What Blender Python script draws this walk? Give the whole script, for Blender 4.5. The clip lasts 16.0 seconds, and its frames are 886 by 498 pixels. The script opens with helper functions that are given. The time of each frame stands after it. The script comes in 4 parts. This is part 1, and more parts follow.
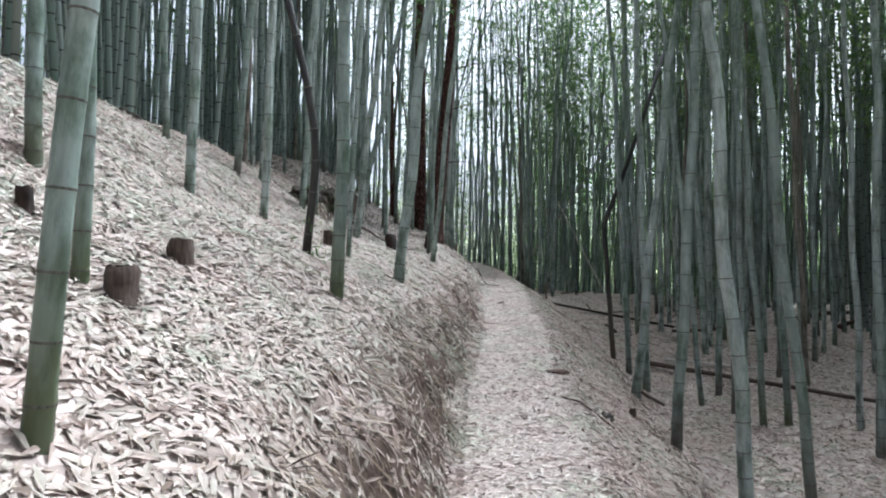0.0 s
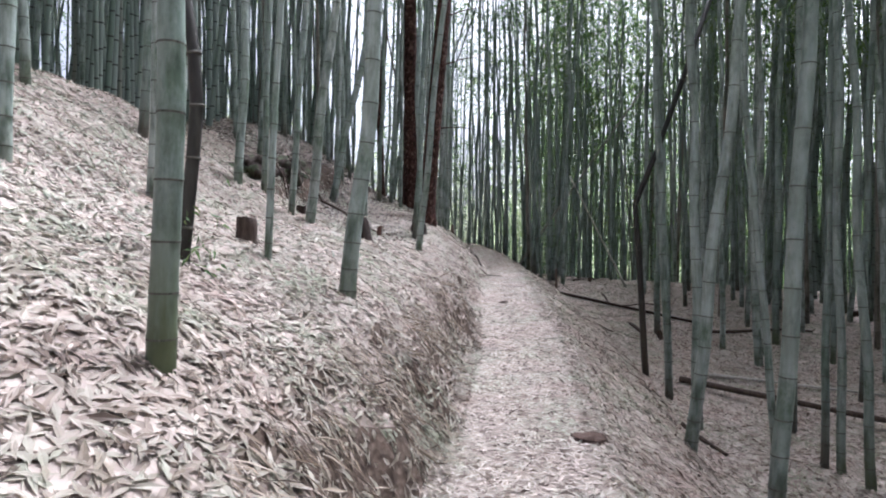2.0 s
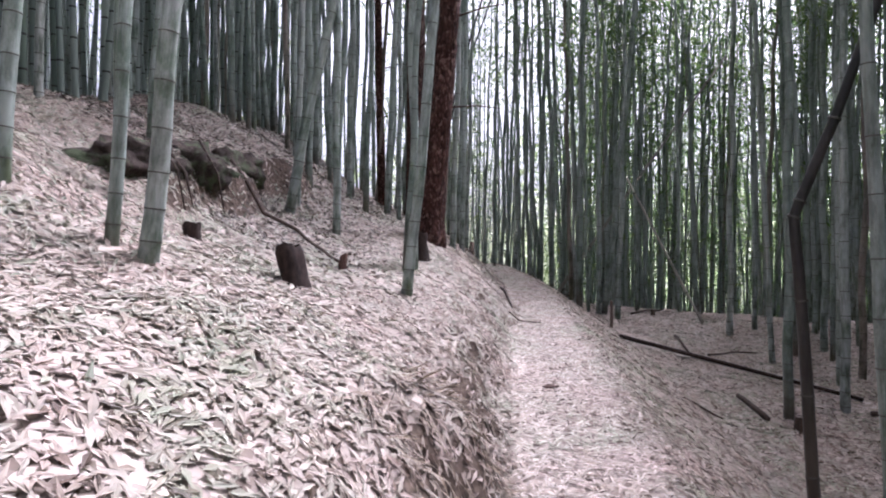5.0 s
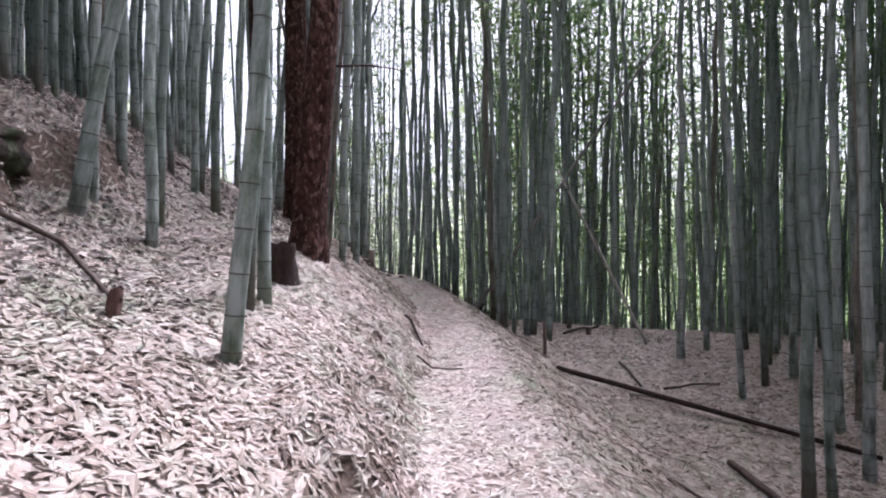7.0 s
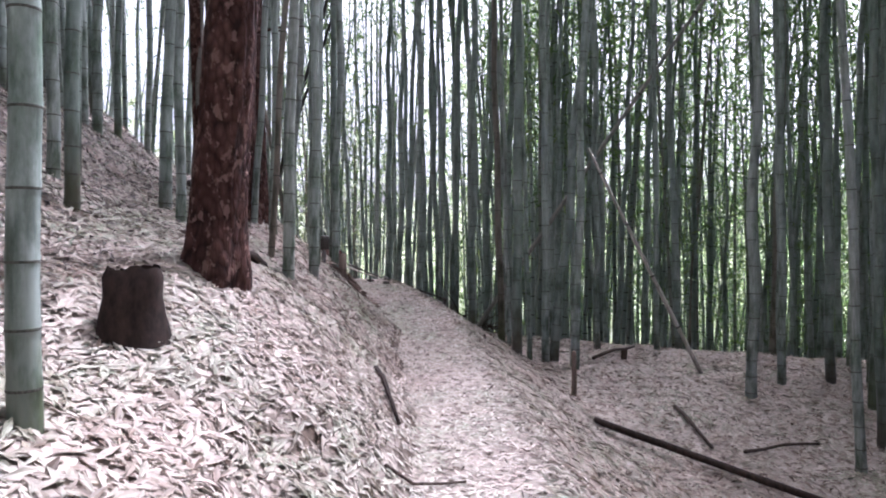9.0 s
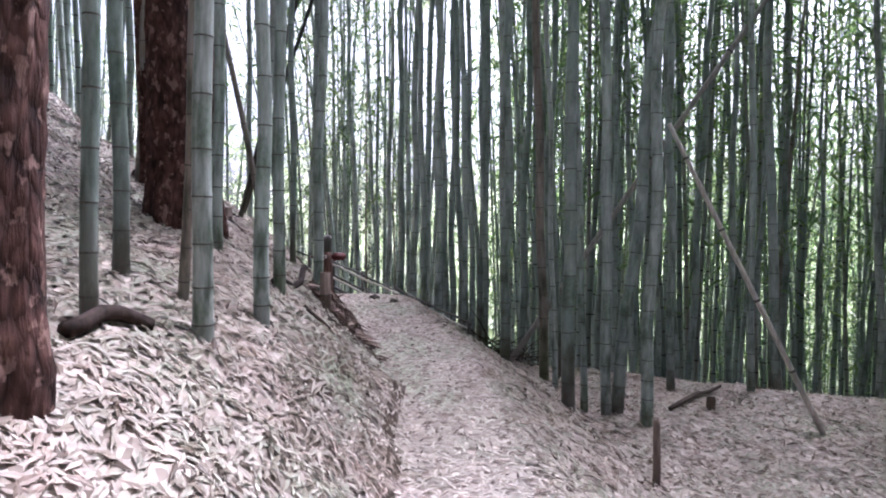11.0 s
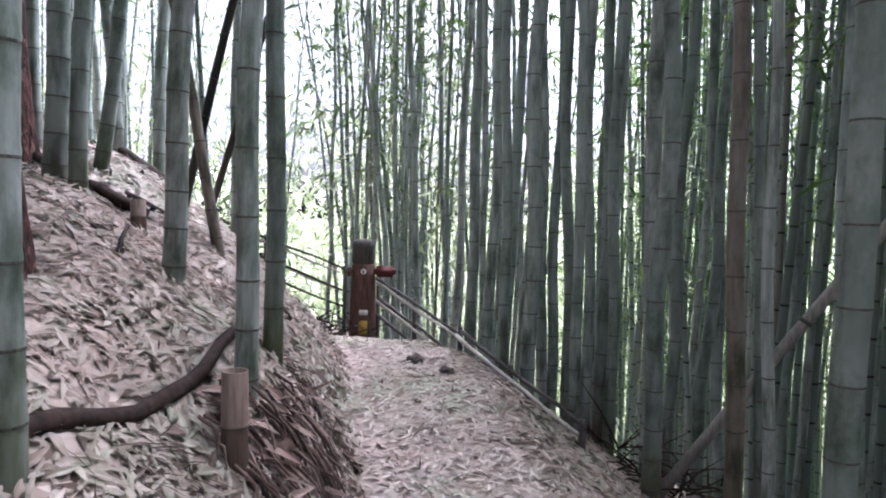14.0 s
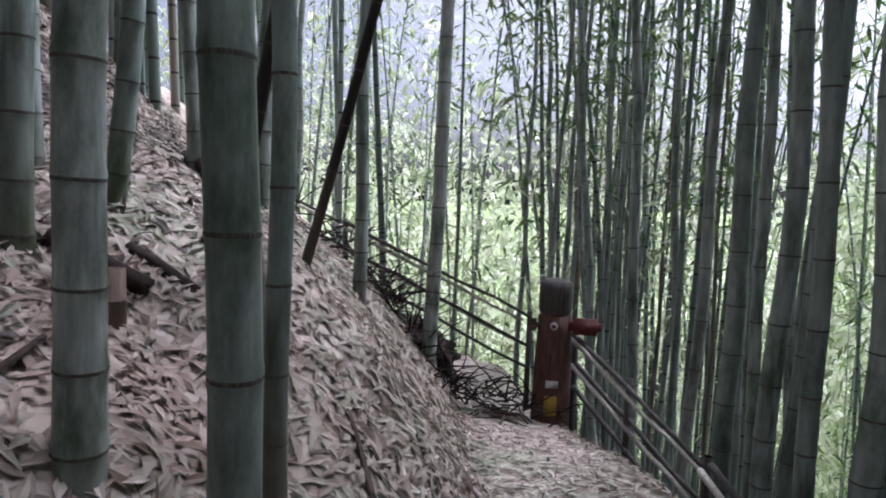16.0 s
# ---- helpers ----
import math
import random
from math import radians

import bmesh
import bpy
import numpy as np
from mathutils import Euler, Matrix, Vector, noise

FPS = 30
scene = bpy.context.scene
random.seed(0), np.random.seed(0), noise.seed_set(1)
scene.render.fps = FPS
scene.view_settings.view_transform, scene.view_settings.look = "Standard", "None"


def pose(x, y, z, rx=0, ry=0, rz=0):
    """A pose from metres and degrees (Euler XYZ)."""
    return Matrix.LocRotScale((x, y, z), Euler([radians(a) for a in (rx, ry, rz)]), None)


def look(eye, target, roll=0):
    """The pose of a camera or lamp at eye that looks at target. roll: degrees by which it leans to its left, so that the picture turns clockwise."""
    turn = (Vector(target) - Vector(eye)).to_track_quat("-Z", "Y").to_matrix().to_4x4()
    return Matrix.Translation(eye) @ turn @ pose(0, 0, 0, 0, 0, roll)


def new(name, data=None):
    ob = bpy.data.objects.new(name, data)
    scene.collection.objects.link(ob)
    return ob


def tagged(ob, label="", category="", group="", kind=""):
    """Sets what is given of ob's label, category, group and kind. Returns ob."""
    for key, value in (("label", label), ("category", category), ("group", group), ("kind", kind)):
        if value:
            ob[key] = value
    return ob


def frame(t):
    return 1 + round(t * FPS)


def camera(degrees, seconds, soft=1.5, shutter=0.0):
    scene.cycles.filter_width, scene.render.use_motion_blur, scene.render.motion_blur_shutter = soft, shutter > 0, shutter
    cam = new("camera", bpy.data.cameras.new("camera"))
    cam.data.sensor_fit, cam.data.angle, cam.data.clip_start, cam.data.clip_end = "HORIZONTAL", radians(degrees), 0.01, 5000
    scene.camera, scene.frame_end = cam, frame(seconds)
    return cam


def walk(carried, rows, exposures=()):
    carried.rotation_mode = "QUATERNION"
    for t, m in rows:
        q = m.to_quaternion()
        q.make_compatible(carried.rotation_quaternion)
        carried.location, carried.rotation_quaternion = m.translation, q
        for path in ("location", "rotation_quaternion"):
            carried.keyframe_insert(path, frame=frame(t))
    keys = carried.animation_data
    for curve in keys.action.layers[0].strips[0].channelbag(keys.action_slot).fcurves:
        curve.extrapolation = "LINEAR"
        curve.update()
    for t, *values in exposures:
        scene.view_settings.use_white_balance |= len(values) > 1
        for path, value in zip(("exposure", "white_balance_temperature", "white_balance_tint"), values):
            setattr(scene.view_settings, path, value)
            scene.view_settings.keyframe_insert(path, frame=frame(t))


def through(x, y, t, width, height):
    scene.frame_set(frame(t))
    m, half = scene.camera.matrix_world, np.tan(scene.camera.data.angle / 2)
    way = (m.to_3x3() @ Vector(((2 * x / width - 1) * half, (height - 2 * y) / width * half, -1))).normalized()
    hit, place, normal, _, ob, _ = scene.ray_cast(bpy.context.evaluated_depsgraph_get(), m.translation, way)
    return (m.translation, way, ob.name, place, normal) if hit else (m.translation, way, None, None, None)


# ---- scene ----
cam = camera(68.6, 16.0, 2.0)
PATH = [
    (0, (1.558, -0.798, 0.969), (1.411, 1.196, 1.026), 0.7),
    (0.5, (1.572, -0.148, 1.016), (1.429, 1.847, 1.026), 0.8),
    (1, (1.516, 0.461, 1.067), (1.37, 2.455, 1.058), 0.7),
    (1.5, (1.539, 1.069, 1.123), (1.383, 3.063, 1.105), 0.7),
    (2, (1.606, 1.626, 1.198), (1.449, 3.62, 1.177), 0.7),
    (2.5, (1.633, 2.244, 1.23), (1.479, 4.238, 1.207), 0.6),
    (3, (1.695, 2.867, 1.336), (1.474, 4.855, 1.316), -1.7),
    (3.5, (1.654, 3.517, 1.29), (1.385, 5.499, 1.291), 0.7),
    (3.7, (1.676, 3.78, 1.299), (1.401, 5.761, 1.302), 0.7),
    (5.8, (1.415, 6.579, 1.535), (1.286, 8.575, 1.541), 0.1),
    (6, (1.447, 6.833, 1.529), (1.385, 8.832, 1.536), 0.0),
    (6.5, (1.509, 7.412, 1.563), (1.52, 9.412, 1.572), -0.1),
    (7, (1.487, 8.017, 1.612), (1.518, 10.017, 1.62), -0.0),
    (7.5, (1.509, 8.677, 1.647), (1.549, 10.677, 1.654), -0.0),
    (8, (1.508, 9.291, 1.705), (1.555, 11.291, 1.701), 0.1),
    (8.2, (1.53, 9.538, 1.715), (1.579, 11.537, 1.706), 0.2),
    (10.3, (1.609, 11.885, 2.016), (1.596, 13.883, 1.935), 0.0),
    (10.5, (1.627, 12.112, 2.01), (1.607, 14.11, 1.928), 0.0),
    (11, (1.651, 12.636, 2.054), (1.597, 14.634, 1.967), 0.2),
    (11.5, (1.635, 13.196, 2.093), (1.545, 15.192, 2.005), 0.3),
    (12, (1.569, 13.752, 2.116), (1.462, 15.747, 2.022), 0.7),
    (12.5, (1.506, 14.314, 2.156), (1.331, 16.304, 2.053), 1.0),
    (13, (1.576, 14.832, 2.155), (1.336, 16.814, 2.046), 1.0),
    (13.5, (1.574, 15.356, 2.15), (1.274, 17.33, 2.033), 1.4),
    (14, (1.576, 15.929, 2.17), (1.225, 17.894, 2.047), 1.4),
    (14.5, (1.513, 16.392, 2.203), (1.014, 18.325, 2.072), 2.0),
    (15, (1.377, 16.918, 2.223), (0.679, 18.787, 2.078), 1.8),
    (15.5, (1.277, 17.444, 2.247), (0.411, 19.24, 2.088), 2.0),
    (16, (1.094, 17.921, 2.451), (0.138, 19.668, 2.269), 2.0),
]
EXPOSURES = [(0, 1.95, 5150, 1), (3, 2.17, 5330, 14), (7, 2.25, 5350, 20), (10.5, 2.65, 5200, 17), (13.5, 2.75, 5200, 17),
             (15, 2.58, 5250, 17), (16, 1.7, 5200, 13)]
walk(cam, [(t, look(eye, target, roll)) for t, eye, target, roll in PATH], EXPOSURES)

# ---- light ----
SUN_UP, SUN_ROUND = 62, 38  # degrees above the horizon, and to the right of straight ahead
world = bpy.data.worlds.new("sky")
scene.world = world
world.use_nodes = True
wn = world.node_tree.nodes
sky = wn.new("ShaderNodeTexSky")
sky.sky_type = "NISHITA"
sky.sun_disc = False
sky.sun_elevation, sky.sun_rotation = radians(SUN_UP), radians(SUN_ROUND)
sky.air_density, sky.dust_density, sky.ozone_density = 0.1, 9.0, 0.0
wn["Background"].inputs["Strength"].default_value = 0.15
world.node_tree.links.new(sky.outputs[0], wn["Background"].inputs["Color"])
sun_data = bpy.data.lights.new("sun", "SUN")
sun_data.energy, sun_data.angle, sun_data.color = 1.35, radians(12), (1.0, 0.97, 0.93)
sun = new("sun", sun_data)
sun.matrix_world = look((0, 0, 40), (-40 * math.sin(radians(SUN_ROUND)) / math.tan(radians(SUN_UP)),
                                     -40 * math.cos(radians(SUN_ROUND)) / math.tan(radians(SUN_UP)), 0))

# ---- materials ----


class Nodes:
    """A short way to write node materials."""

    def __init__(self, name, rough=0.7, spec=0.3):
        self.mat = bpy.data.materials.new(name)
        self.mat.use_nodes = True
        self.tree = self.mat.node_tree
        self.bsdf = self.tree.nodes["Principled BSDF"]
        self.bsdf.inputs["Roughness"].default_value = rough
        self.bsdf.inputs["Specular IOR Level"].default_value = spec

    def add(self, kind, **values):
        node = self.tree.nodes.new("ShaderNode" + kind)
        for key, value in values.items():
            if key in node.inputs:
                node.inputs[key].default_value = value
        return node

    def join(self, a, b):
        self.tree.links.new(a, b)

    def coords(self, scale=(1, 1, 1), kind="Object"):
        tex, mapping = self.add("TexCoord"), self.add("Mapping", Scale=scale)
        self.join(tex.outputs[kind], mapping.inputs["Vector"])
        return mapping.outputs["Vector"]

    def noise(self, scale, detail=4.0, rough=0.6, vector=None):
        node = self.add("TexNoise", Scale=scale, Detail=detail, Roughness=rough)
        if vector:
            self.join(vector, node.inputs["Vector"])
        return node.outputs["Fac"]

    def ramp(self, value, *stops):
        node = self.tree.nodes.new("ShaderNodeValToRGB")
        ramp = node.color_ramp
        while len(ramp.elements) < len(stops):
            ramp.elements.new(0.5)
        for element, (at, colour) in zip(ramp.elements, stops):
            element.position = at
            element.color = (*colour, 1) if len(colour) == 3 else colour
        self.join(value, node.inputs["Fac"])
        return node.outputs["Color"]

    def mix(self, factor, a, b, blend="MIX"):
        node = self.tree.nodes.new("ShaderNodeMix")
        node.data_type, node.blend_type = "RGBA", blend
        for value, socket in ((factor, node.inputs["Factor"]), (a, node.inputs[6]), (b, node.inputs[7])):
            if isinstance(value, bpy.types.NodeSocket):
                self.join(value, socket)
            elif isinstance(value, (int, float)):
                socket.default_value = value
            else:
                socket.default_value = (*value, 1)
        return node.outputs[2]

    def math(self, operation, a, b=0.0):
        node = self.tree.nodes.new("ShaderNodeMath")
        node.operation = operation
        for value, socket in ((a, node.inputs[0]), (b, node.inputs[1])):
            if isinstance(value, bpy.types.NodeSocket):
                self.join(value, socket)
            else:
                socket.default_value = value
        return node.outputs[0]

    def bump(self, value, strength=0.4, distance=0.01):
        node = self.add("Bump", Strength=strength, Distance=distance)
        self.join(value, node.inputs["Height"])
        self.join(node.outputs["Normal"], self.bsdf.inputs["Normal"])

    def colour(self, socket):
        self.join(socket, self.bsdf.inputs["Base Color"])
        return self.mat

    def any_object(self):
        return self.add("ObjectInfo").outputs["Random"]

    def any_island(self):
        return self.add("NewGeometry").outputs["Random Per Island"]


def culm_material(name, low, high, old, wax=0.4):
    """The skin of a living culm: streaked along its length, mossy at the foot, with patches of pale wax."""
    n = Nodes(name, 0.5, 0.35)
    streak = n.noise(6, 5, 0.6, n.coords((6, 6, 0.7)))
    blotch = n.noise(3.2, 4, 0.6, n.coords((1, 1, 0.6)))
    middle = tuple((a + b) / 2 for a, b in zip(low, high))
    tint = n.ramp(n.any_object(), (0.0, low), (0.35, middle), (0.75, high), (1.0, (high[0], high[1] * 0.93, high[2] * 0.94)))
    skin = n.mix(n.ramp(streak, (0.3, (0, 0, 0)), (0.75, (1, 1, 1))), tint, old)
    pale = n.mix(n.math("MULTIPLY", n.ramp(blotch, (0.5, (0, 0, 0)), (0.68, (1, 1, 1))), wax), skin, (0.5, 0.53, 0.52))
    stain = n.ramp(n.noise(7, 5, 0.65, n.coords((1, 1, 0.4))), (0.36, (0.55, 0.56, 0.54)), (0.52, (1, 1, 1)))
    pale = n.mix(1.0, pale, stain, "MULTIPLY")
    up = n.add("SeparateXYZ")
    n.join(n.add("TexCoord").outputs["Object"], up.inputs[0])
    foot = n.math("ADD", n.math("ADD", up.outputs["Z"], n.math("MULTIPLY", n.any_object(), 0.5)), n.math("MULTIPLY", streak, 0.7))
    mould = n.ramp(n.noise(2.1, 6, 0.7, n.coords((1.6, 1.6, 0.7))), (0.38, (0.42, 0.5, 0.4)), (0.5, (1, 1, 1)))
    pale = n.mix(1.0, pale, mould, "MULTIPLY")
    moss = n.ramp(n.math("FRACT", n.math("MULTIPLY", n.any_object(), 7.3)), (0.3, (0.07, 0.056, 0.042)), (0.7, (0.065, 0.075, 0.03)))
    n.bump(streak, 0.15, 0.003)
    return n.colour(n.mix(n.ramp(foot, (0.5, (0.88, 0.88, 0.88)), (1.05, (0, 0, 0))), pale, moss))


def ring_material():
    n = Nodes("culm_ring", 0.75, 0.2)
    return n.colour(n.ramp(n.noise(30), (0.35, (0.045, 0.045, 0.038)), (0.7, (0.13, 0.12, 0.1))))


def far_culm_material():
    """Culms of the far stand: green to brown from one to the next, ringed at their joints."""
    n = Nodes("far_culm", 0.55, 0.3)
    one = n.any_island()
    skin = n.ramp(one, (0.0, (0.08, 0.115, 0.085)), (0.45, (0.27, 0.31, 0.285)), (0.75, (0.14, 0.175, 0.15)), (1.0, (0.21, 0.19, 0.155)))
    up = n.add("SeparateXYZ")
    n.join(n.add("TexCoord").outputs["Object"], up.inputs[0])
    along = n.math("FRACT", n.math("ADD", n.math("MULTIPLY", up.outputs["Z"], 2.9), n.math("MULTIPLY", one, 37.0)))
    ring = n.ramp(along, (0.0, (1, 1, 1)), (0.05, (1, 1, 1)), (0.07, (0, 0, 0)), (1.0, (0, 0, 0)))
    blotch = n.mix(n.noise(1.1, 4), skin, n.mix(0.5, skin, (0.1, 0.115, 0.1)))
    return n.colour(n.mix(ring, blotch, (0.02, 0.02, 0.016)))


def leaf_material(name, *stops, through=0.35, patchy=False):
    n = Nodes(name, 0.55, 0.3)
    tint = n.ramp(n.any_island(), *stops)
    if patchy:  # older, greener and rosier drifts of leaves
        drift = n.ramp(n.noise(1.3, 5, 0.65, n.coords()), (0.34, (0.76, 0.86, 0.72)), (0.48, (0.95, 0.95, 0.9)), (0.66, (1, 0.91, 0.89)))
        tint = n.mix(1.0, tint, drift, "MULTIPLY")
        damp = n.ramp(n.noise(4.5, 5, 0.7, n.coords()), (0.33, (0.66, 0.6, 0.55)), (0.47, (1, 1, 1)))
        tint = n.mix(1.0, tint, damp, "MULTIPLY")
    glow = n.add("BsdfTranslucent")
    n.join(tint, glow.inputs["Color"])
    both = n.add("MixShader", Fac=through)
    out = n.tree.nodes["Material Output"]
    n.colour(tint)
    n.join(n.bsdf.outputs[0], both.inputs[1])
    n.join(glow.outputs[0], both.inputs[2])
    n.join(both.outputs[0], out.inputs["Surface"])
    return n.mat


def ground_material():
    """A bed of trodden dry leaves over brown earth, which shows where the ground is steep."""
    n = Nodes("leaf_bed", 0.9, 0.15)
    at = n.coords((1, 1, 1))
    fine = n.add("TexVoronoi", Scale=26.0, Randomness=1.0)
    warp = n.mix(0.12, at, n.add("TexNoise", Scale=9.0, Detail=3.0).outputs["Color"])
    n.join(warp, fine.inputs["Vector"])
    bits = n.ramp(fine.outputs["Color"], (0.1, (0.14, 0.108, 0.09)), (0.4, (0.36, 0.3, 0.268)), (0.9, (0.5, 0.435, 0.39)))
    large = n.ramp(n.noise(0.9, 5, 0.6, at), (0.3, (0.8, 0.77, 0.73)), (0.7, (1, 1, 1)))
    litter = n.mix(1.0, bits, large, "MULTIPLY")
    earth = n.ramp(n.noise(14, 6, 0.7, at), (0.3, (0.04, 0.028, 0.021)), (0.7, (0.14, 0.102, 0.08)))
    face = n.add("SeparateXYZ")
    n.join(n.add("NewGeometry").outputs["True Normal"], face.inputs[0])
    steep = n.math("ADD", face.outputs["Z"], n.math("MULTIPLY", n.noise(5, 4, 0.6, at), 0.3))
    n.bump(fine.outputs["Distance"], 0.6, 0.02)
    # grass and bushes in the valley below the grove
    level = n.add("SeparateXYZ")
    n.join(n.add("TexCoord").outputs["Object"], level.inputs[0])
    meadow = n.ramp(n.noise(0.12, 8, 0.7, at), (0.3, (0.12, 0.19, 0.06)), (0.7, (0.3, 0.36, 0.16)))
    litter = n.mix(n.ramp(n.math("MULTIPLY", level.outputs["Z"], -0.1), (0.2, (0, 0, 0)), (0.5, (1, 1, 1))), litter, meadow)
    earth = n.mix(n.ramp(n.math("MULTIPLY", level.outputs["Z"], -0.1), (0.2, (0, 0, 0)), (0.5, (1, 1, 1))), earth, meadow)
    return n.colour(n.mix(n.ramp(steep, (0.74, (1, 1, 1)), (0.92, (0, 0, 0))), litter, earth))


def bark_material():
    n = Nodes("red_bark", 0.9, 0.15)
    at = n.coords((1, 1, 0.55))
    plates = n.add("TexVoronoi", Scale=27.0, Randomness=1.0)
    n.join(n.mix(0.1, at, n.add("TexNoise", Scale=8.0, Detail=4.0).outputs["Color"]), plates.inputs["Vector"])
    grain = n.noise(30, 5, 0.7, at)
    tone = n.ramp(plates.outputs["Distance"], (0.1, (0.115, 0.058, 0.046)), (0.5, (0.07, 0.034, 0.028)), (0.85, (0.025, 0.013, 0.011)))
    tone = n.mix(1.0, tone, n.ramp(n.noise(5, 4, 0.6, at), (0.35, (0.55, 0.5, 0.5)), (0.6, (1, 1, 1))), "MULTIPLY")
    flakes = n.math("MULTIPLY", n.noise(17, 3, 0.55, n.coords((1, 1, 0.7))), n.math("ADD", n.math("MULTIPLY", grain, 0.6), 0.7))
    flecks = n.mix(n.ramp(flakes, (0.57, (0, 0, 0)), (0.63, (0.8, 0.8, 0.8))), tone, (0.19, 0.115, 0.095))
    n.bump(n.math("ADD", n.math("MULTIPLY", plates.outputs["Distance"], -1.0), n.math("MULTIPLY", grain, 0.5)), 0.8, 0.02)
    return n.colour(flecks)


def wood_material(name, dark, light, grain=(14, 14, 1.5), rough=0.85):
    n = Nodes(name, rough, 0.2)
    lines = n.noise(4, 6, 0.65, n.coords(grain))
    n.bump(lines, 0.4, 0.006)
    return n.colour(n.ramp(lines, (0.3, dark), (0.7, light)))


def plain_material(name, colour, rough=0.6):
    n = Nodes(name, rough, 0.3)
    tone = n.mix(n.noise(25, 4), colour, tuple(0.72 * c for c in colour))
    return n.colour(tone)


CULM = culm_material("culm_skin", (0.18, 0.22, 0.195), (0.4, 0.44, 0.415), (0.15, 0.176, 0.15))
CULM_TAN = culm_material("culm_skin_tan", (0.2, 0.17, 0.14), (0.24, 0.205, 0.17), (0.12, 0.1, 0.08), 0.15)
CULM_DARK = culm_material("culm_skin_dark", (0.028, 0.024, 0.02), (0.045, 0.038, 0.032), (0.018, 0.015, 0.013), 0.03)
RING, FAR_CULM = ring_material(), far_culm_material()
GREEN = leaf_material("green_leaf", (0.0, (0.05, 0.09, 0.03)), (0.5, (0.09, 0.15, 0.045)), (1.0, (0.16, 0.2, 0.07)))
FRESH = leaf_material("fresh_leaf", (0.0, (0.12, 0.22, 0.06)), (0.5, (0.2, 0.31, 0.1)), (1.0, (0.32, 0.4, 0.16)), through=0.5)
# Far leaves are paled so that their colour carries the valley's glare.
FAR_GLARE_GREEN = leaf_material("far_glare_leaf", (0.0, (0.22, 0.26, 0.13)), (0.5, (0.42, 0.46, 0.3)), (1.0, (0.6, 0.61, 0.5)), through=0.5)
DRY = leaf_material("dry_leaf", (0.0, (0.075, 0.05, 0.038)), (0.08, (0.16, 0.12, 0.095)), (0.16, (0.28, 0.228, 0.196)), (0.5, (0.36, 0.305, 0.272)),
                    (0.72, (0.33, 0.302, 0.26)), (1.0, (0.46, 0.402, 0.365)), through=0.2, patchy=True)
# Trodden leaves, coloured paler than dry ones to add light to the path.
TRODDEN_LIT = leaf_material("trodden_leaf_lit", (0.0, (0.15, 0.115, 0.095)), (0.08, (0.33, 0.28, 0.25)), (0.4, (0.48, 0.42, 0.385)), (1.0, (0.62, 0.56, 0.52)), through=0.1, patchy=True)
STRAW = leaf_material("straw", (0.0, (0.13, 0.095, 0.065)), (0.5, (0.27, 0.21, 0.155)), (1.0, (0.42, 0.35, 0.28)), through=0.15)
SHEATH = leaf_material("culm_sheath", (0.0, (0.07, 0.042, 0.033)), (0.5, (0.17, 0.11, 0.088)), (1.0, (0.3, 0.22, 0.18)), through=0.1)
DEBRIS_SHADE = leaf_material("debris_shade_leaf", (0.0, (0.04, 0.028, 0.022)), (0.6, (0.1, 0.075, 0.06)), (1.0, (0.18, 0.14, 0.115)), through=0.05)
DULL = leaf_material("dull_leaf", (0.0, (0.13, 0.135, 0.095)), (0.5, (0.22, 0.22, 0.165)), (1.0, (0.33, 0.32, 0.25)), through=0.1)
GROUND, BARK = ground_material(), bark_material()
DEADWOOD = wood_material("dead_wood", (0.03, 0.021, 0.017), (0.1, 0.072, 0.057))
PALEWOOD = wood_material("pale_wood", (0.26, 0.24, 0.21), (0.52, 0.48, 0.43))
STUMPWOOD = wood_material("stump_wood", (0.01, 0.0065, 0.005), (0.042, 0.026, 0.021), (7, 7, 3))
GREYED = wood_material("greyed_culm", (0.14, 0.13, 0.115), (0.32, 0.3, 0.27))
REDWOOD = wood_material("red_wood", (0.05, 0.027, 0.022), (0.14, 0.078, 0.063))
GREYWOOD = wood_material("grey_wood", (0.035, 0.03, 0.028), (0.1, 0.09, 0.082))
RED_PAINT = plain_material("red_paint", (0.1, 0.018, 0.018))
WHITE_PAINT = plain_material("white_paint", (0.6, 0.58, 0.56))
YELLOW_PAINT = plain_material("yellow_paint", (0.36, 0.24, 0.03))
STONE = wood_material("dark_stone", (0.03, 0.025, 0.022), (0.12, 0.1, 0.085), (6, 6, 6))

# ---- ground ----

def path_x(y):
    """The middle of the footpath, seen from above."""
    return np.interp(y, [-8, 5, 9, 12.2, 15.4, 17, 18.2, 19.4, 20.4, 21.5, 22.6, 24, 30],
                     [1.95, 1.8, 1.92, 1.78, 1.68, 1.52, 1.32, 0.85, 0.45, -0.15, -0.95, -2.2, -8])


def path_z(y):
    """The height of the footpath."""
    return np.interp(y, [-30, -0.8, 3.5, 5.7, 7.5, 9.5, 12.2, 14.2, 16.4, 17.7, 19.4, 20.3, 21.2, 22.5, 24, 30],
                     [-2.5, -0.62, -0.28, -0.12, 0.0, 0.17, 0.48, 0.59, 0.68, 0.85, 1.08, 1.17, 1.05, 0.74, 0.8, 1.2])


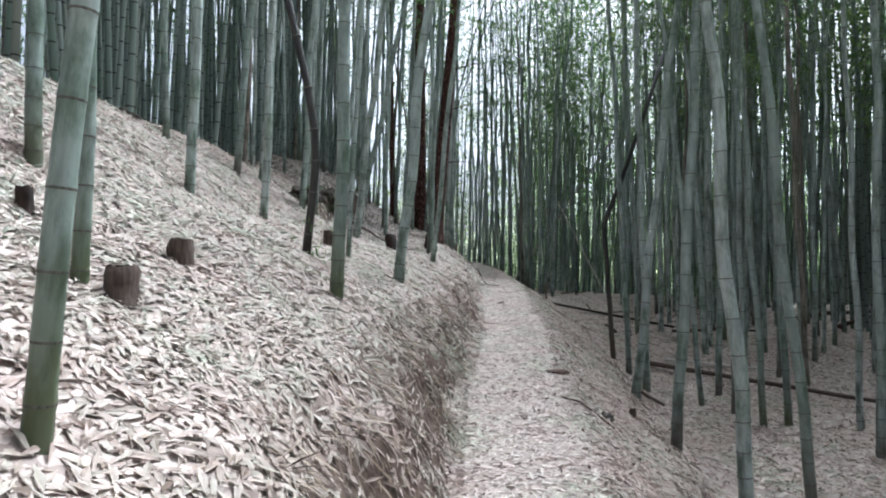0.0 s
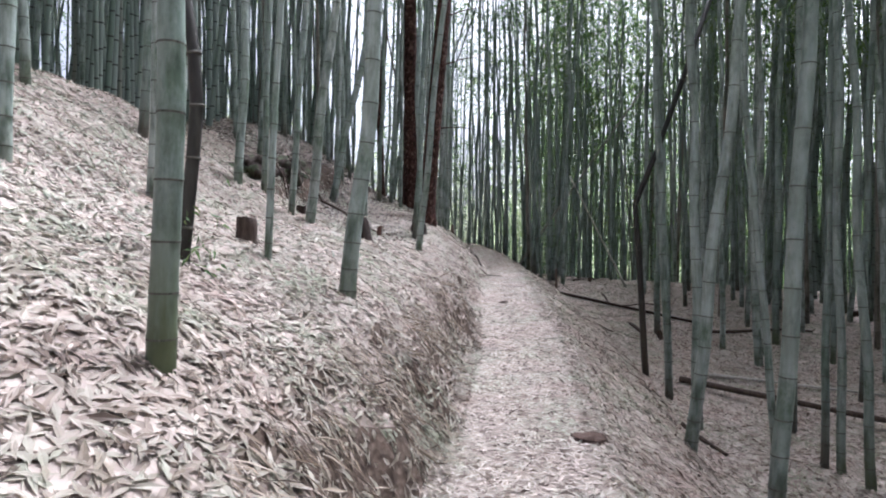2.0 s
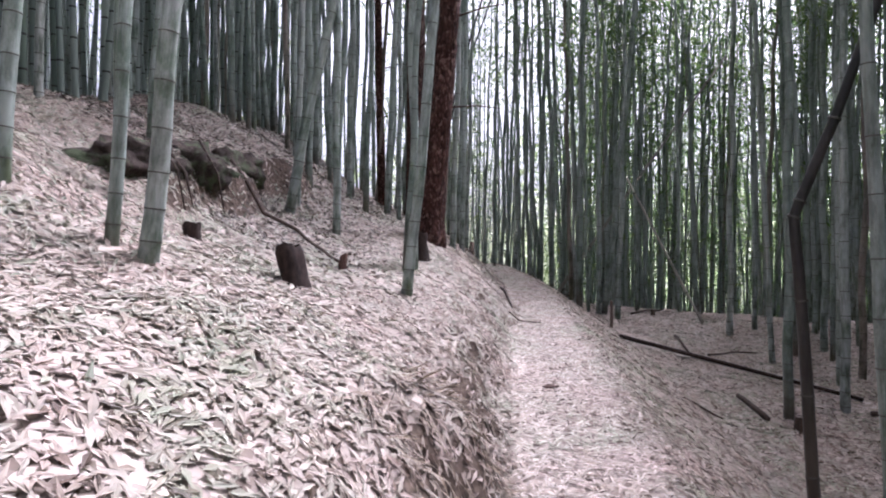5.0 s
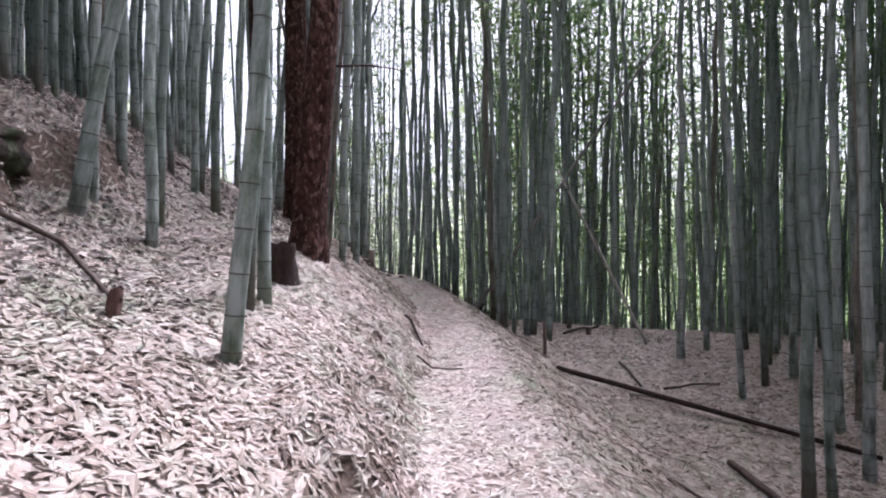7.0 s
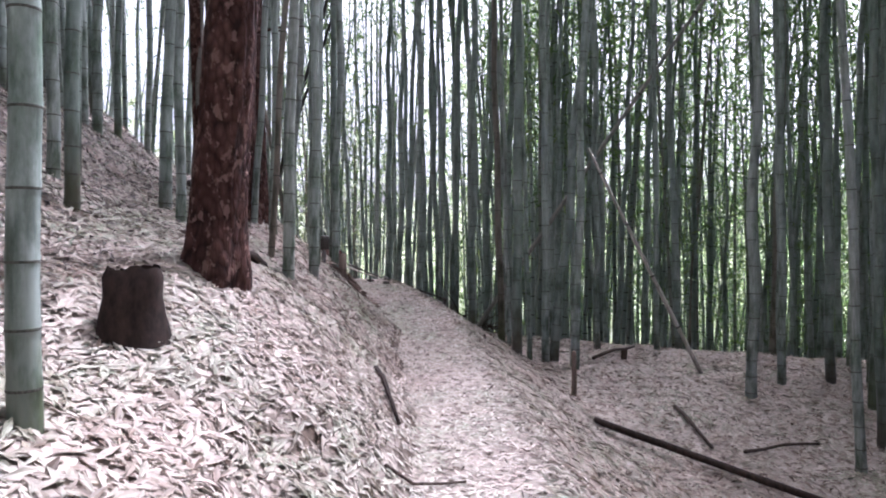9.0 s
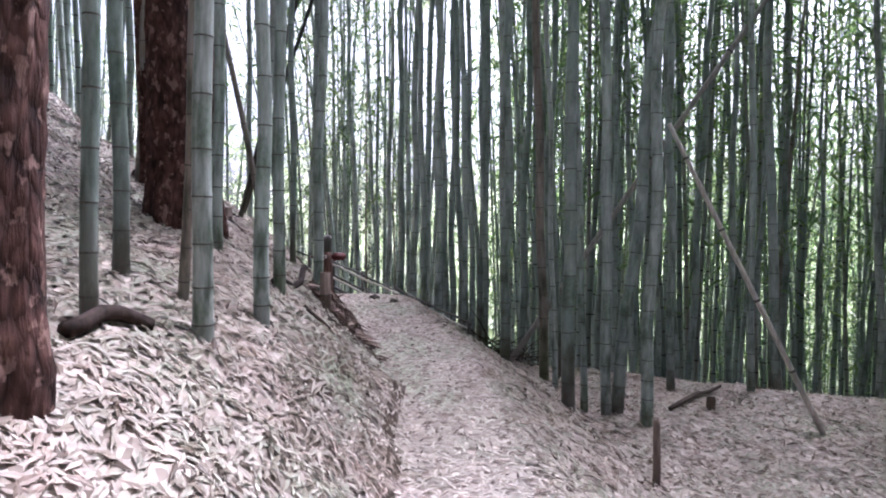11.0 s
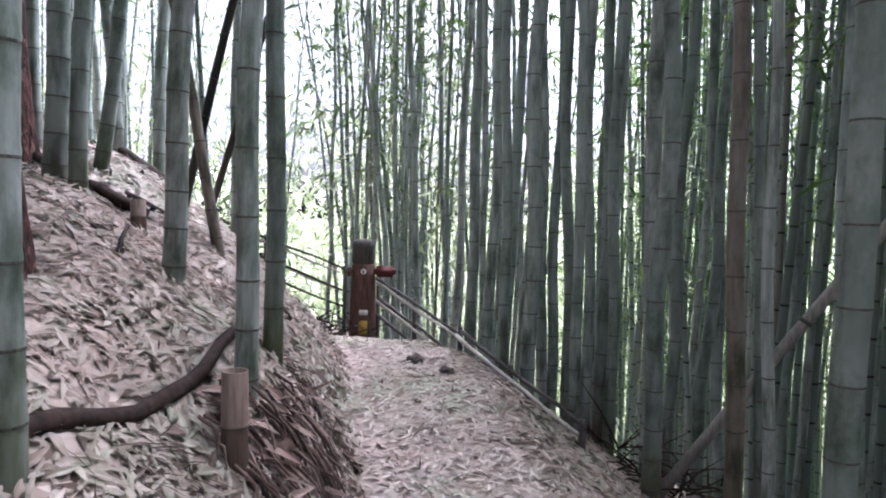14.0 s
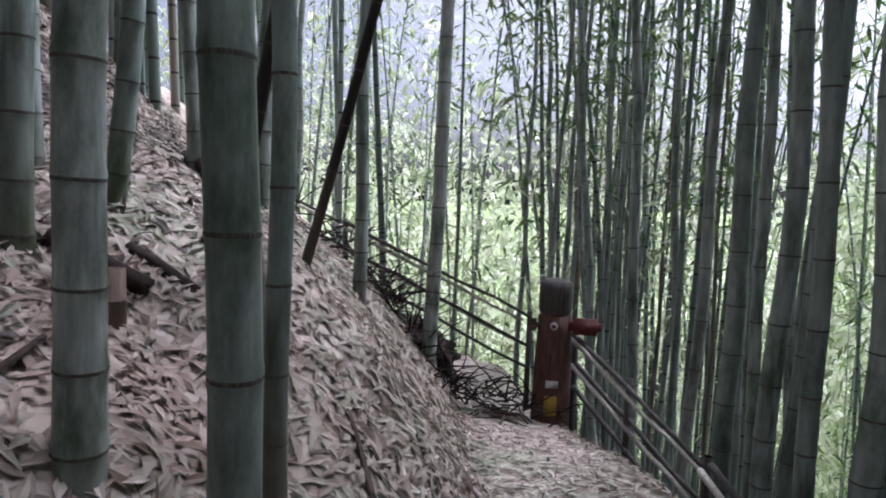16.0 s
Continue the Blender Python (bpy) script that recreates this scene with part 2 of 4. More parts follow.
def height(x, y):
    """The ground: a footpath cut into a hillside, a bank above it and a terrace below that ends at a steep drop."""
    x, y = np.asarray(x, float), np.asarray(y, float)
    c, z = path_x(y), path_z(y)
    ragged = 0.05 * np.sin(2.3 * y) + 0.035 * np.sin(5.1 * y + 1) + 0.02 * np.sin(11.7 * y)
    up = c - np.interp(y, [9, 12.5, 14, 17, 18.5, 20], [0.52, 0.36, 0.26, 0.3, 0.42, 0.5]) - x + ragged
    down = x - c - 0.52
    slope = np.interp(y, [0, 2.9, 3.8, 5.5, 8.7, 11.5, 13, 14.4, 16, 18, 20], [1.1, 1.1, 1.18, 1.07, 1.0, 0.77, 0.81, 0.98, 1.05, 1.0, 1.1])
    steep = np.interp(up, [0, 0.1, 0.3, 0.6, 0.95, 1.4, 2.2, 2.6, 3.2, 4.2, 5.0, 7, 40],
                      [0, 0.12, 0.45, 0.72, 0.9, 1.12, 1.4, 1.62, 2.1, 2.72, 2.95, 2.6, -8])
    gentle = np.interp(up, [0, 0.06, 0.25, 0.55, 0.95, 1.4, 2.2, 2.6, 3.2, 4.2, 5.0, 7, 40],
                       [0, 0.09, 0.28, 0.55, 0.85, 1.1, 1.4, 1.62, 2.1, 2.72, 2.95, 2.6, -8])
    ledge = np.clip((up - 2.85 - 0.12 * np.sin(4 * y)) / 0.16, 0, 1) * np.clip((up - 2.0) / 0.5, 0, 1)
    ledge = 0.36 * ledge * np.clip((y - 10.2) / 1.0, 0, 1) * np.clip((14.6 - y) / 1.0, 0, 1)
    z_up = z + ledge + slope * (steep + (gentle - steep) * np.clip((y - 10.5) / 3, 0, 1))
    low = z + np.interp(down, [0, 0.3, 0.8, 1.2, 1.7, 3, 12], [0, -0.2, -0.52, -0.75, -0.83, -0.9, -0.7])
    low = low - 0.11 * np.clip((13.5 - y) / 3, 0, 1) * np.clip((down - 0.9) / 0.5, 0, 1)
    # a hummock of roots under a pair of bamboos
    z_up = z_up + 0.11 * np.exp(-((x - 0.37) / 0.3) ** 2 - ((y - 18.4) / 0.5) ** 2)
    # the terrace ends in a steep slope down to the valley
    over = np.maximum(0, y - (20.3 - 0.33 * (x - 3.3)))
    over = np.maximum(over, np.maximum(0, x - c - 1.5) * np.clip((y - 20.2) / 1.5, 0, 1))
    over = np.maximum(over, np.maximum(0, x - 17))
    z_down = low - np.interp(over, [0, 0.5, 2, 30, 60, 4000], [0, 0.2, 1.3, 17, 20, 20])
    zz = np.where(up > 0, z_up, np.where(down > 0, z_down, z))
    # beyond the bend the whole hillside falls away behind the fence
    far = np.maximum(0, y - (23.2 - 0.25 * x))
    zz = zz - np.interp(far, [0, 1, 3, 30, 60, 4000], [0, 0.35, 1.8, 17, 20, 20]) * (x < 2.6)
    return np.maximum(zz, -19)


def mesh_from(name, verts, faces, materials, slots=None, smooth=False):
    """A mesh from arrays of corners and faces that all have the same number of corners."""
    me = bpy.data.meshes.new(name)
    verts, faces = np.asarray(verts, np.float32), np.asarray(faces, np.int32)
    sides = faces.shape[1]
    me.vertices.add(len(verts))
    me.vertices.foreach_set("co", verts.ravel())
    me.loops.add(faces.size)
    me.loops.foreach_set("vertex_index", faces.ravel())
    me.polygons.add(len(faces))
    me.polygons.foreach_set("loop_start", np.arange(0, faces.size, sides, dtype=np.int32))
    me.polygons.foreach_set("loop_total", np.full(len(faces), sides, np.int32))
    if slots is not None:
        me.polygons.foreach_set("material_index", np.asarray(slots, np.int32))
    me.polygons.foreach_set("use_smooth", np.full(len(faces), smooth))
    for material in materials if isinstance(materials, (list, tuple)) else [materials]:
        me.materials.append(material)
    me.update()
    me.validate()
    return me


def part(name, bm, material, parent, label=""):
    """Links a bmesh as one mesh object under a thing or a part."""
    me = bpy.data.meshes.new(name)
    bm.to_mesh(me)
    bm.free()
    for polygon in me.polygons:
        polygon.use_smooth = True
    me.materials.append(material)
    ob = new(name, me)
    ob.parent = parent
    return tagged(ob, label)


def spread(near, far, step, growth):
    """Grid lines that lie step apart between the two numbers of near and wider apart outside, to far."""
    inner = np.arange(near[0], near[1] + step / 2, step)
    lines, gap = [inner], step
    low, high, before, after = near[0], inner[-1], [], []
    while low > -far or high < far:
        gap *= growth
        low, high = low - gap, high + gap
        before.append(low)
        after.append(high)
    return np.concatenate([before[::-1], inner, after])


gx, gy = spread((-4.6, 7.5), 900, 0.075, 1.12), spread((-1.5, 24.0), 900, 0.075, 1.12)
XX, YY = np.meshgrid(gx, gy)
ZZ = height(XX, YY)
rough = np.array([noise.noise((x * 1.7, y * 1.7, 0.3)) * 0.05 + noise.noise((x * 5.3, y * 5.3, 7.1)) * 0.028
                  if abs(x) < 20 and -10 < y < 40 else 0.0 for x, y in zip(XX.ravel(), YY.ravel())]).reshape(XX.shape)
calm = np.clip(np.abs(XX - path_x(YY)) - 0.35, 0.25, 1.0)
cut = np.clip(1 - np.abs(path_x(YY) - XX - 0.72) / 0.32, 0, 1) * np.clip((16 - YY) / 5, 0.35, 1)
crumble = np.array([noise.noise((x * 2.4, y * 2.4, 4.2)) * 0.2 + noise.noise((x * 7.5, y * 7.5, 1.1)) * 0.13 if c else 0.0
                    for x, y, c in zip(XX.ravel(), YY.ravel(), cut.ravel())]).reshape(XX.shape)
ZZ = ZZ + rough * calm + crumble * cut
nx = len(gx)
quads = (np.arange(len(gy) - 1)[:, None] * nx + np.arange(nx - 1)[None]).ravel()
quads = np.stack([quads, quads + 1, quads + nx + 1, quads + nx], 1)
ground = new("ground", mesh_from("ground", np.stack([XX, YY, ZZ], -1).reshape(-1, 3), quads, GROUND, smooth=True))
tagged(ground, "hillside of dry bamboo leaves with a footpath cut into it", "ground", kind="structure")


def floor_at(x, y):
    """The height of the built ground."""
    i = int(np.clip(np.searchsorted(gx, x) - 1, 0, nx - 2))
    j = int(np.clip(np.searchsorted(gy, y) - 1, 0, len(gy) - 2))
    u, v = (x - gx[i]) / (gx[i + 1] - gx[i]), (y - gy[j]) / (gy[j + 1] - gy[j])
    return float((ZZ[j, i] * (1 - u) + ZZ[j, i + 1] * u) * (1 - v) + (ZZ[j + 1, i] * (1 - u) + ZZ[j + 1, i + 1] * u) * v)


def floor_many(x, y):
    i = np.clip(np.searchsorted(gx, x) - 1, 0, nx - 2)
    j = np.clip(np.searchsorted(gy, y) - 1, 0, len(gy) - 2)
    u, v = (x - gx[i]) / (gx[i + 1] - gx[i]), (y - gy[j]) / (gy[j + 1] - gy[j])
    return (ZZ[j, i] * (1 - u) + ZZ[j, i + 1] * u) * (1 - v) + (ZZ[j + 1, i] * (1 - u) + ZZ[j + 1, i + 1] * u) * v


# ---- bamboo ----
TALL = 13.0


def tube(centres, radii, sides, first=0):
    """Corners and quads of a tube round a line of centres, each ring level."""
    centres, radii = np.asarray(centres, float), np.asarray(radii, float)
    turn = np.linspace(0, 2 * np.pi, sides, endpoint=False)
    ring = np.stack([np.cos(turn), np.sin(turn), 0 * turn], -1)
    verts = (centres[:, None] + radii[:, None, None] * ring[None]).reshape(-1, 3)
    a = np.arange(sides)
    b = (a + 1) % sides
    base = np.arange(len(centres) - 1)[:, None] * sides + first
    faces = np.stack([base + a, base + b, base + sides + b, base + sides + a], -1).reshape(-1, 4)
    return verts, faces


def culm_mesh(seed, skin):
    """One culm of unit girth (10 cm thick at the foot), jointed, tapering and bent a little."""
    rnd = random.Random(seed)
    z, gap, levels, radii, slots = -0.25, 0.14, [], [], []
    bend = (rnd.uniform(-0.5, 0.5), rnd.uniform(-0.5, 0.5))
    swing = rnd.uniform(0, 6.28)

    def girth(h):
        return 0.05 * (1.0 - 0.85 * (max(h, 0) / TALL) ** 1.15) * (1.0 + 0.1 * math.exp(-max(h, 0) / 0.12))

    def ring(h, k, slot):
        levels.append(h)
        radii.append(girth(h) * k)
        slots.append(slot)

    ring(z, 1.0, 0)
    z = 0.03 + rnd.uniform(0, 0.08)
    while z < TALL - 0.5:
        if z < 6.5:
            ring(z - 0.03, 0.985, 0)
            ring(z - 0.004, 1.01, 1)
            ring(z, 1.045, 1)
            ring(z + 0.004, 1.02, 0)
            ring(z + 0.012, 1.04, 0)
            ring(z + 0.03, 0.99, 0)
        else:
            ring(z - 0.01, 1.0, 1)
            ring(z + 0.01, 1.05, 0)
        gap = min(0.16 + 0.11 * max(z, 0.0) ** 0.75, 0.42) * rnd.uniform(0.9, 1.08)
        z += gap
    ring(TALL, 0.6, 0)
    levels = np.array(levels)
    h = np.clip(levels, 0, None) / TALL
    cx = bend[0] * h**3 + 0.018 * np.sin(3.0 * levels + swing) * np.clip(levels, 0, 1)
    cy = bend[1] * h**3 + 0.018 * np.cos(2.3 * levels + swing) * np.clip(levels, 0, 1)
    verts, faces = tube(np.stack([cx, cy, levels], 1), radii, 12)
    return mesh_from("culm", verts, faces, [skin, RING], np.repeat(slots[:-1], 12), smooth=True)


def leaves(places, along, flat, length, width, droop=0.25):
    """Corners and quads of pointed leaves, each folded along its middle into two kite halves."""
    n = len(places)
    along = along / np.linalg.norm(along, axis=1, keepdims=True)
    side = np.cross(flat, along)
    side /= np.linalg.norm(side, axis=1, keepdims=True) + 1e-9
    up = np.cross(along, side)
    le, wi = length[:, None], width[:, None]
    tip = places + along * le - up * le * droop
    mid = places + along * le * 0.42
    a, b = mid + side * wi * 0.5 + up * wi * 0.16, mid - side * wi * 0.5 + up * wi * 0.16
    verts = np.stack([places, a, mid, b, tip], 1).reshape(-1, 3)
    k = np.arange(n)[:, None] * 5
    faces = np.concatenate([k + [0, 1, 2], k + [0, 2, 3], k + [1, 4, 2], k + [2, 4, 3]])
    return verts, faces


def crown_mesh(seed, skin):
    """Thin side branches and hanging leaves on the upper part of a culm."""
    rng = np.random.default_rng(seed)
    n = 22
    h = rng.uniform(5.0, TALL, n)
    turn, out = rng.uniform(0, 6.28, n), rng.uniform(0.5, 1.3, n) * (1.15 - 0.5 * h / TALL)
    heads = np.stack([np.cos(turn) * out, np.sin(turn) * out, h + rng.uniform(-0.1, 0.5, n)], 1)
    feet = np.stack([0 * h, 0 * h, h], 1)
    verts, faces, first = [], [], 0
    for a, b in zip(feet, heads):
        v, f = tube([a, (a + b) / 2 + [0, 0, 0.12], b], [0.006, 0.004, 0.002], 3, first)
        verts.append(v)
        faces.append(np.concatenate([f[:, [0, 1, 2]], f[:, [0, 2, 3]]]))
        first += len(v)
    twigs = sum(len(f) for f in faces)
    per = 10
    t = rng.uniform(0.3, 1.05, (n, per, 1))
    spots = (feet[:, None] * (1 - t) + heads[:, None] * t).reshape(-1, 3) + rng.normal(0, 0.09, (n * per, 3))
    way = np.stack([rng.normal(0, 1, n * per), rng.normal(0, 1, n * per), rng.uniform(-1.2, 0.1, n * per)], 1)
    v, f = leaves(spots, way, rng.normal(0, 0.5, (n * per, 3)) + [0, 0, 1], rng.uniform(0.12, 0.24, n * per), rng.uniform(0.022, 0.04, n * per))
    verts.append(v)
    faces.append(f + first)
    slots = np.r_[np.zeros(twigs, int), np.ones(len(f), int)]
    return mesh_from("crown", np.concatenate(verts), np.concatenate(faces), [skin, GREEN], slots)


SKINS = {"green": [culm_mesh(10 + k, CULM) for k in range(6)], "tan": [culm_mesh(30, CULM_TAN)], "dark": [culm_mesh(40, CULM_DARK)]}
CROWNS = [crown_mesh(50 + k, CULM) for k in range(4)]
LABELS = {"green": "grey-green bamboo culm with dark joint rings in leaf litter",
          "tan": "tan dying bamboo culm with dark joint rings", "dark": "dark dead bamboo culm standing in leaf litter"}
STANDING = []
pick = random.Random(3)


def culm(x, y, lean_x=0.0, lean_y=0.0, thick=0.09, skin="green", crown=True):
    """A standing bamboo: the foot's place, how far it leans for each metre up, and its thickness at the foot."""
    thing = new("bamboo")
    z = Vector((lean_x, lean_y, 1)).normalized()
    turn = Vector((0, 0, 1)).rotation_difference(z).to_matrix().to_4x4() @ Matrix.Rotation(pick.uniform(0, 6.28), 4, "Z")
    thing.matrix_world = Matrix.Translation((x, y, floor_at(x, y))) @ turn
    stem = new("culm", pick.choice(SKINS[skin]))
    stem.parent, stem.scale = thing, (thick / 0.1, thick / 0.1, pick.uniform(0.92, 1.08))
    if crown:
        top = new("crown", pick.choice(CROWNS))
        top.parent = thing
    STANDING.append((x, y))
    return tagged(thing, LABELS[skin], "bamboo", "bamboo grove")


culm(0.40, 0.80, 0.082, 0.006, 0.074)
culm(-0.32, 2.05, 0.013, 0.001, 0.077)
culm(-1.44, 3.24, -0.030, -0.002, 0.104)
culm(-0.44, 8.71, 0.102, 0.008, 0.107)
culm(-1.42, 5.41, 0.019, 0.001, 0.099)
culm(-1.06, 6.51, 0.024, 0.002, 0.090)
culm(0.46, 3.79, 0.018, 0.001, 0.098)
culm(3.66, 4.67, -0.082, -0.006, 0.123)
culm(4.32, 5.01, -0.109, -0.008, 0.096)
culm(3.42, 7.70, 0.1, 0.006, 0.116)
culm(4.46, 8.38, -0.103, -0.008, 0.077)
culm(5.01, 7.72, -0.064, -0.005, 0.085)
culm(5.35, 7.80, -0.065, -0.005, 0.093)
culm(7.26, 11.12, -0.005, -0.000, 0.089)
culm(6.16, 7.68, -0.032, -0.002, 0.084)
culm(5.87, 6.75, -0.009, -0.001, 0.100)
culm(-2.01, 8.05, 0.066, 0.005, 0.101)
culm(-1.80, 8.44, 0.049, 0.004, 0.079)
culm(-1.93, 11.22, 0.040, 0.003, 0.108)
culm(3.46, 6.02, 0.05, 0.004, 0.113)
culm(4.92, 9.07, 0.007, 0.001, 0.094)
culm(4.90, 8.01, -0.030, -0.002, 0.081)
culm(5.23, 12.20, -0.023, -0.002, 0.085)
culm(5.53, 11.55, -0.060, -0.005, 0.115)
culm(0.56, 6.21, 0.094, 0.013, 0.119)
culm(-1.74, 8.56, 0.021, 0.003, 0.066)
culm(-1.24, 8.65, 0.040, 0.005, 0.095)
culm(-1.37, 9.83, 0.017, 0.002, 0.081)
culm(-0.66, 8.73, 0.058, 0.008, 0.073)
culm(0.35, 12.43, -0.012, -0.002, 0.094)
culm(3.77, 9.76, -0.057, -0.008, 0.094)
culm(3.82, 8.80, -0.029, -0.004, 0.11)
culm(5.72, 14.71, -0.027, -0.004, 0.101)
culm(6.32, 13.53, -0.026, -0.004, 0.089)
culm(0.48, 11.27, 0.092, -0.002, 0.099)
culm(0.30, 12.22, 0.043, -0.001, 0.075)
culm(-0.72, 13.15, -0.006, 0.000, 0.096)
culm(-1.30, 13.13, 0.198, -0.003, 0.127)
culm(-1.30, 13.39, 0.012, -0.000, 0.083)
culm(-1.35, 13.98, -0.002, 0.000, 0.093)
culm(-1.09, 15.08, 0.013, -0.000, 0.086)
culm(-0.73, 14.66, 0.020, -0.000, 0.092)
culm(5.35, 16.06, -0.056, 0.001, 0.086)
culm(4.43, 13.06, -0.011, 0.000, 0.106)
culm(4.63, 13.08, -0.049, 0.001, 0.080)
culm(5.23, 13.53, -0.015, 0.000, 0.107)
culm(6.47, 16.91, -0.011, 0.000, 0.117)
culm(6.38, 17.42, 0.016, -0.000, 0.099)
culm(-0.85, 13.59, 0.031, -0.001, 0.089)
culm(-1.18, 15.52, 0.029, -0.001, 0.086)
culm(-0.71, 16.06, 0.031, -0.001, 0.105)
culm(-0.45, 15.73, -0.001, 0.000, 0.078)
culm(5.27, 17.88, 0.002, -0.000, 0.121)
culm(6.39, 16.43, -0.003, 0.000, 0.088)
culm(5.83, 18.25, -0.017, 0.000, 0.095)
culm(0.22, 15.09, 0.014, 0.000, 0.066)
culm(-0.03, 15.80, 0.011, 0.000, 0.078)
culm(0.42, 15.69, 0.020, 0.000, 0.095)
culm(0.51, 16.32, 0.011, 0.000, 0.087)
culm(0.38, 17.15, 0.010, 0.000, 0.088)
culm(3.94, 19.68, -0.020, -0.000, 0.090)
culm(4.80, 19.68, -0.018, -0.000, 0.079)
culm(-0.06, 17.15, 0.015, 0.001, 0.081)
culm(-0.28, 17.25, 0.059, 0.005, 0.070)
culm(2.56, 19.60, -0.032, -0.003, 0.101, "tan")
culm(2.63, 19.26, -0.033, -0.003, 0.060)
culm(2.63, 18.47, -0.002, -0.000, 0.122)
culm(2.84, 18.80, -0.037, -0.003, 0.070)
culm(3.05, 18.81, -0.012, -0.001, 0.1)
culm(3.16, 18.86, 0.09, 0.006, 0.125)
culm(1.72, 20.25, -0.013, -0.001, 0.08)
culm(1.80, 20.45, -0.020, -0.002, 0.075)
culm(0.42, 18.195, 0.020, 0.004, 0.088)
culm(0.325, 18.64, 0.005, 0.001, 0.088)
culm(-0.035, 19.13, 0.0, 0.0, 0.065)
culm(-0.227, 18.737, 0.049, 0.007, 0.105)
culm(-0.42, 19.5, -0.2, 0.0, 0.066, "tan")
culm(-1.14, 19.05, 0.045, 0.007, 0.120)
culm(-0.96, 19.01, 0.017, 0.003, 0.090)
culm(2.78, 19.86, -0.056, -0.008, 0.061)
culm(2.19, 20.23, -0.015, -0.002, 0.109)
culm(1.95, 20.35, -0.011, -0.002, 0.078)
culm(3.4, 18.7, 0.02, 0.0, 0.115)
culm(1.48, 21.10, -0.022, -0.003, 0.092)
culm(1.68, 20.95, -0.027, -0.004, 0.092)
culm(1.20, 20.80, -0.018, -0.003, 0.082)
culm(0.97, 21.35, -0.015, -0.002, 0.062)
culm(-1.56, 19.40, -0.032, -0.013, 0.077)
culm(-1.19, 19.48, 0.125, 0.052, 0.087)
culm(-1.29, 22.12, 0.018, 0.010, 0.111)
culm(-1.04, 20.86, 0.005, 0.003, 0.076)
culm(1.38, 20.75, 0.0, 0.0, 0.115)
culm(1.03, 21.2, 0.01, 0.0, 0.1)
culm(1.55, 21.15, 0.0, 0.0, 0.09)
culm(1.9, 20.6, 0.02, 0.0, 0.11)
culm(1.12, 21.55, 0.03, 0.0, 0.1)
culm(0.82, 21.7, 0.0, 0.0, 0.11)
culm(2.0, 21.6, -0.01, 0.0, 0.11)
culm(2.45, 21.2, 0.02, 0.0, 0.1)
culm(0.1, 23.2, -0.05, 0.0, 0.1)
culm(-0.25, 23.6, -0.09, 0.0, 0.09)
culm(0.45, 22.9, 0.02, 0.0, 0.1)
culm(0.05, 6.0, 0.04, 0.003, 0.052)
culm(2.15, 19.8, 0.005, 0.0, 0.108)
culm(4.78, 8.08, 0.0, 0.0, 0.075)
culm(0.22, 15.94, 0.06, 0.0, 0.055, "tan")
culm(-0.73, 19.6, 0.27, 0.0, 0.055, "dark")
culm(-0.95, 20.3, 0.33, 0.0, 0.05, "dark")

# more culms of the same grove between and behind those
scatter = random.Random(11)


def stands_clear(x, y, gap):
    return abs(x - path_x(y)) > 1.1 and all((x - a) ** 2 + (y - b) ** 2 > gap * gap for a, b in STANDING)


def fill(count, x0, x1, y0, y1, gap):
    """Plants a number of culms at random in a stretch of the grove."""
    for _ in range(count * 12):
        if count == 0:
            return
        x, y = scatter.uniform(x0, x1), scatter.uniform(y0, y1)
        if stands_clear(x, y, gap):
            culm(x, y, scatter.gauss(0, 0.035), scatter.gauss(0, 0.03), scatter.uniform(0.075, 0.115), "tan" if scatter.random() < 0.07 else "green")
            count -= 1


fill(40, -5.5, -2.1, 6.5, 20, 0.35)
fill(30, 6.2, 9.5, 4, 17, 0.4)
fill(26, 5.6, 9.0, 11.5, 19, 0.4)
fill(46, 2.3, 9.5, 20.0, 24.5, 0.3)
fill(24, 6.3, 9.5, 16, 21, 0.3)
fill(10, -1.5, 2.2, 23.4, 26, 0.35)
fill(40, -4.6, -1.5, 14.5, 22.0, 0.3)
fill(13, -6.0, 0.5, 24.2, 28.5, 0.3)
for _ in range(16):  # slim culms just behind the fence
    culm(scatter.uniform(-1.3, 1.1), scatter.uniform(23.1, 25.6), scatter.gauss(0, 0.04), 0.0, scatter.uniform(0.045, 0.07), "tan" if scatter.random() < 0.2 else "green")

rng = np.random.default_rng(5)


def far_stand(name, label, count, x0, x1, y0, y1, keep, sides=6, tallest=15.0):
    """The grove beyond, all in one: slim culms and their leaves, too many to count."""
    verts, faces, first, crowns = [], [], 0, []
    made = 0
    while made < count:
        x, y = rng.uniform(x0, x1), rng.uniform(y0, y1)
        if not keep(x, y):
            continue
        z = floor_at(x, y)
        tall, thick = rng.uniform(0.62, 1.0) * (tallest if x > 1.5 else 14.0), rng.uniform(0.032, 0.055)
        lx, ly = rng.normal(0, 0.04, 2)
        h = np.array([-0.3, 0.5, 2, 4, 6.5, 9, 11.5, 14]) * tall / 14
        nod = rng.normal(0, 0.5, 2)
        line = np.stack([x + lx * h + nod[0] * (h / tall) ** 3, y + ly * h + nod[1] * (h / tall) ** 3, z + h], 1)
        v, f = tube(line, thick * (1 - 0.8 * np.clip(h, 0, None) / tall), sides, first)
        verts.append(v)
        faces.append(f)
        first += len(v)
        crowns.append((x, y, z, tall, lx, ly))
        made += 1
    ob = new(name, mesh_from(name, np.concatenate(verts), np.concatenate(faces), FAR_CULM, smooth=True))
    tagged(ob, label, "bamboo", kind="stuff")
    return crowns


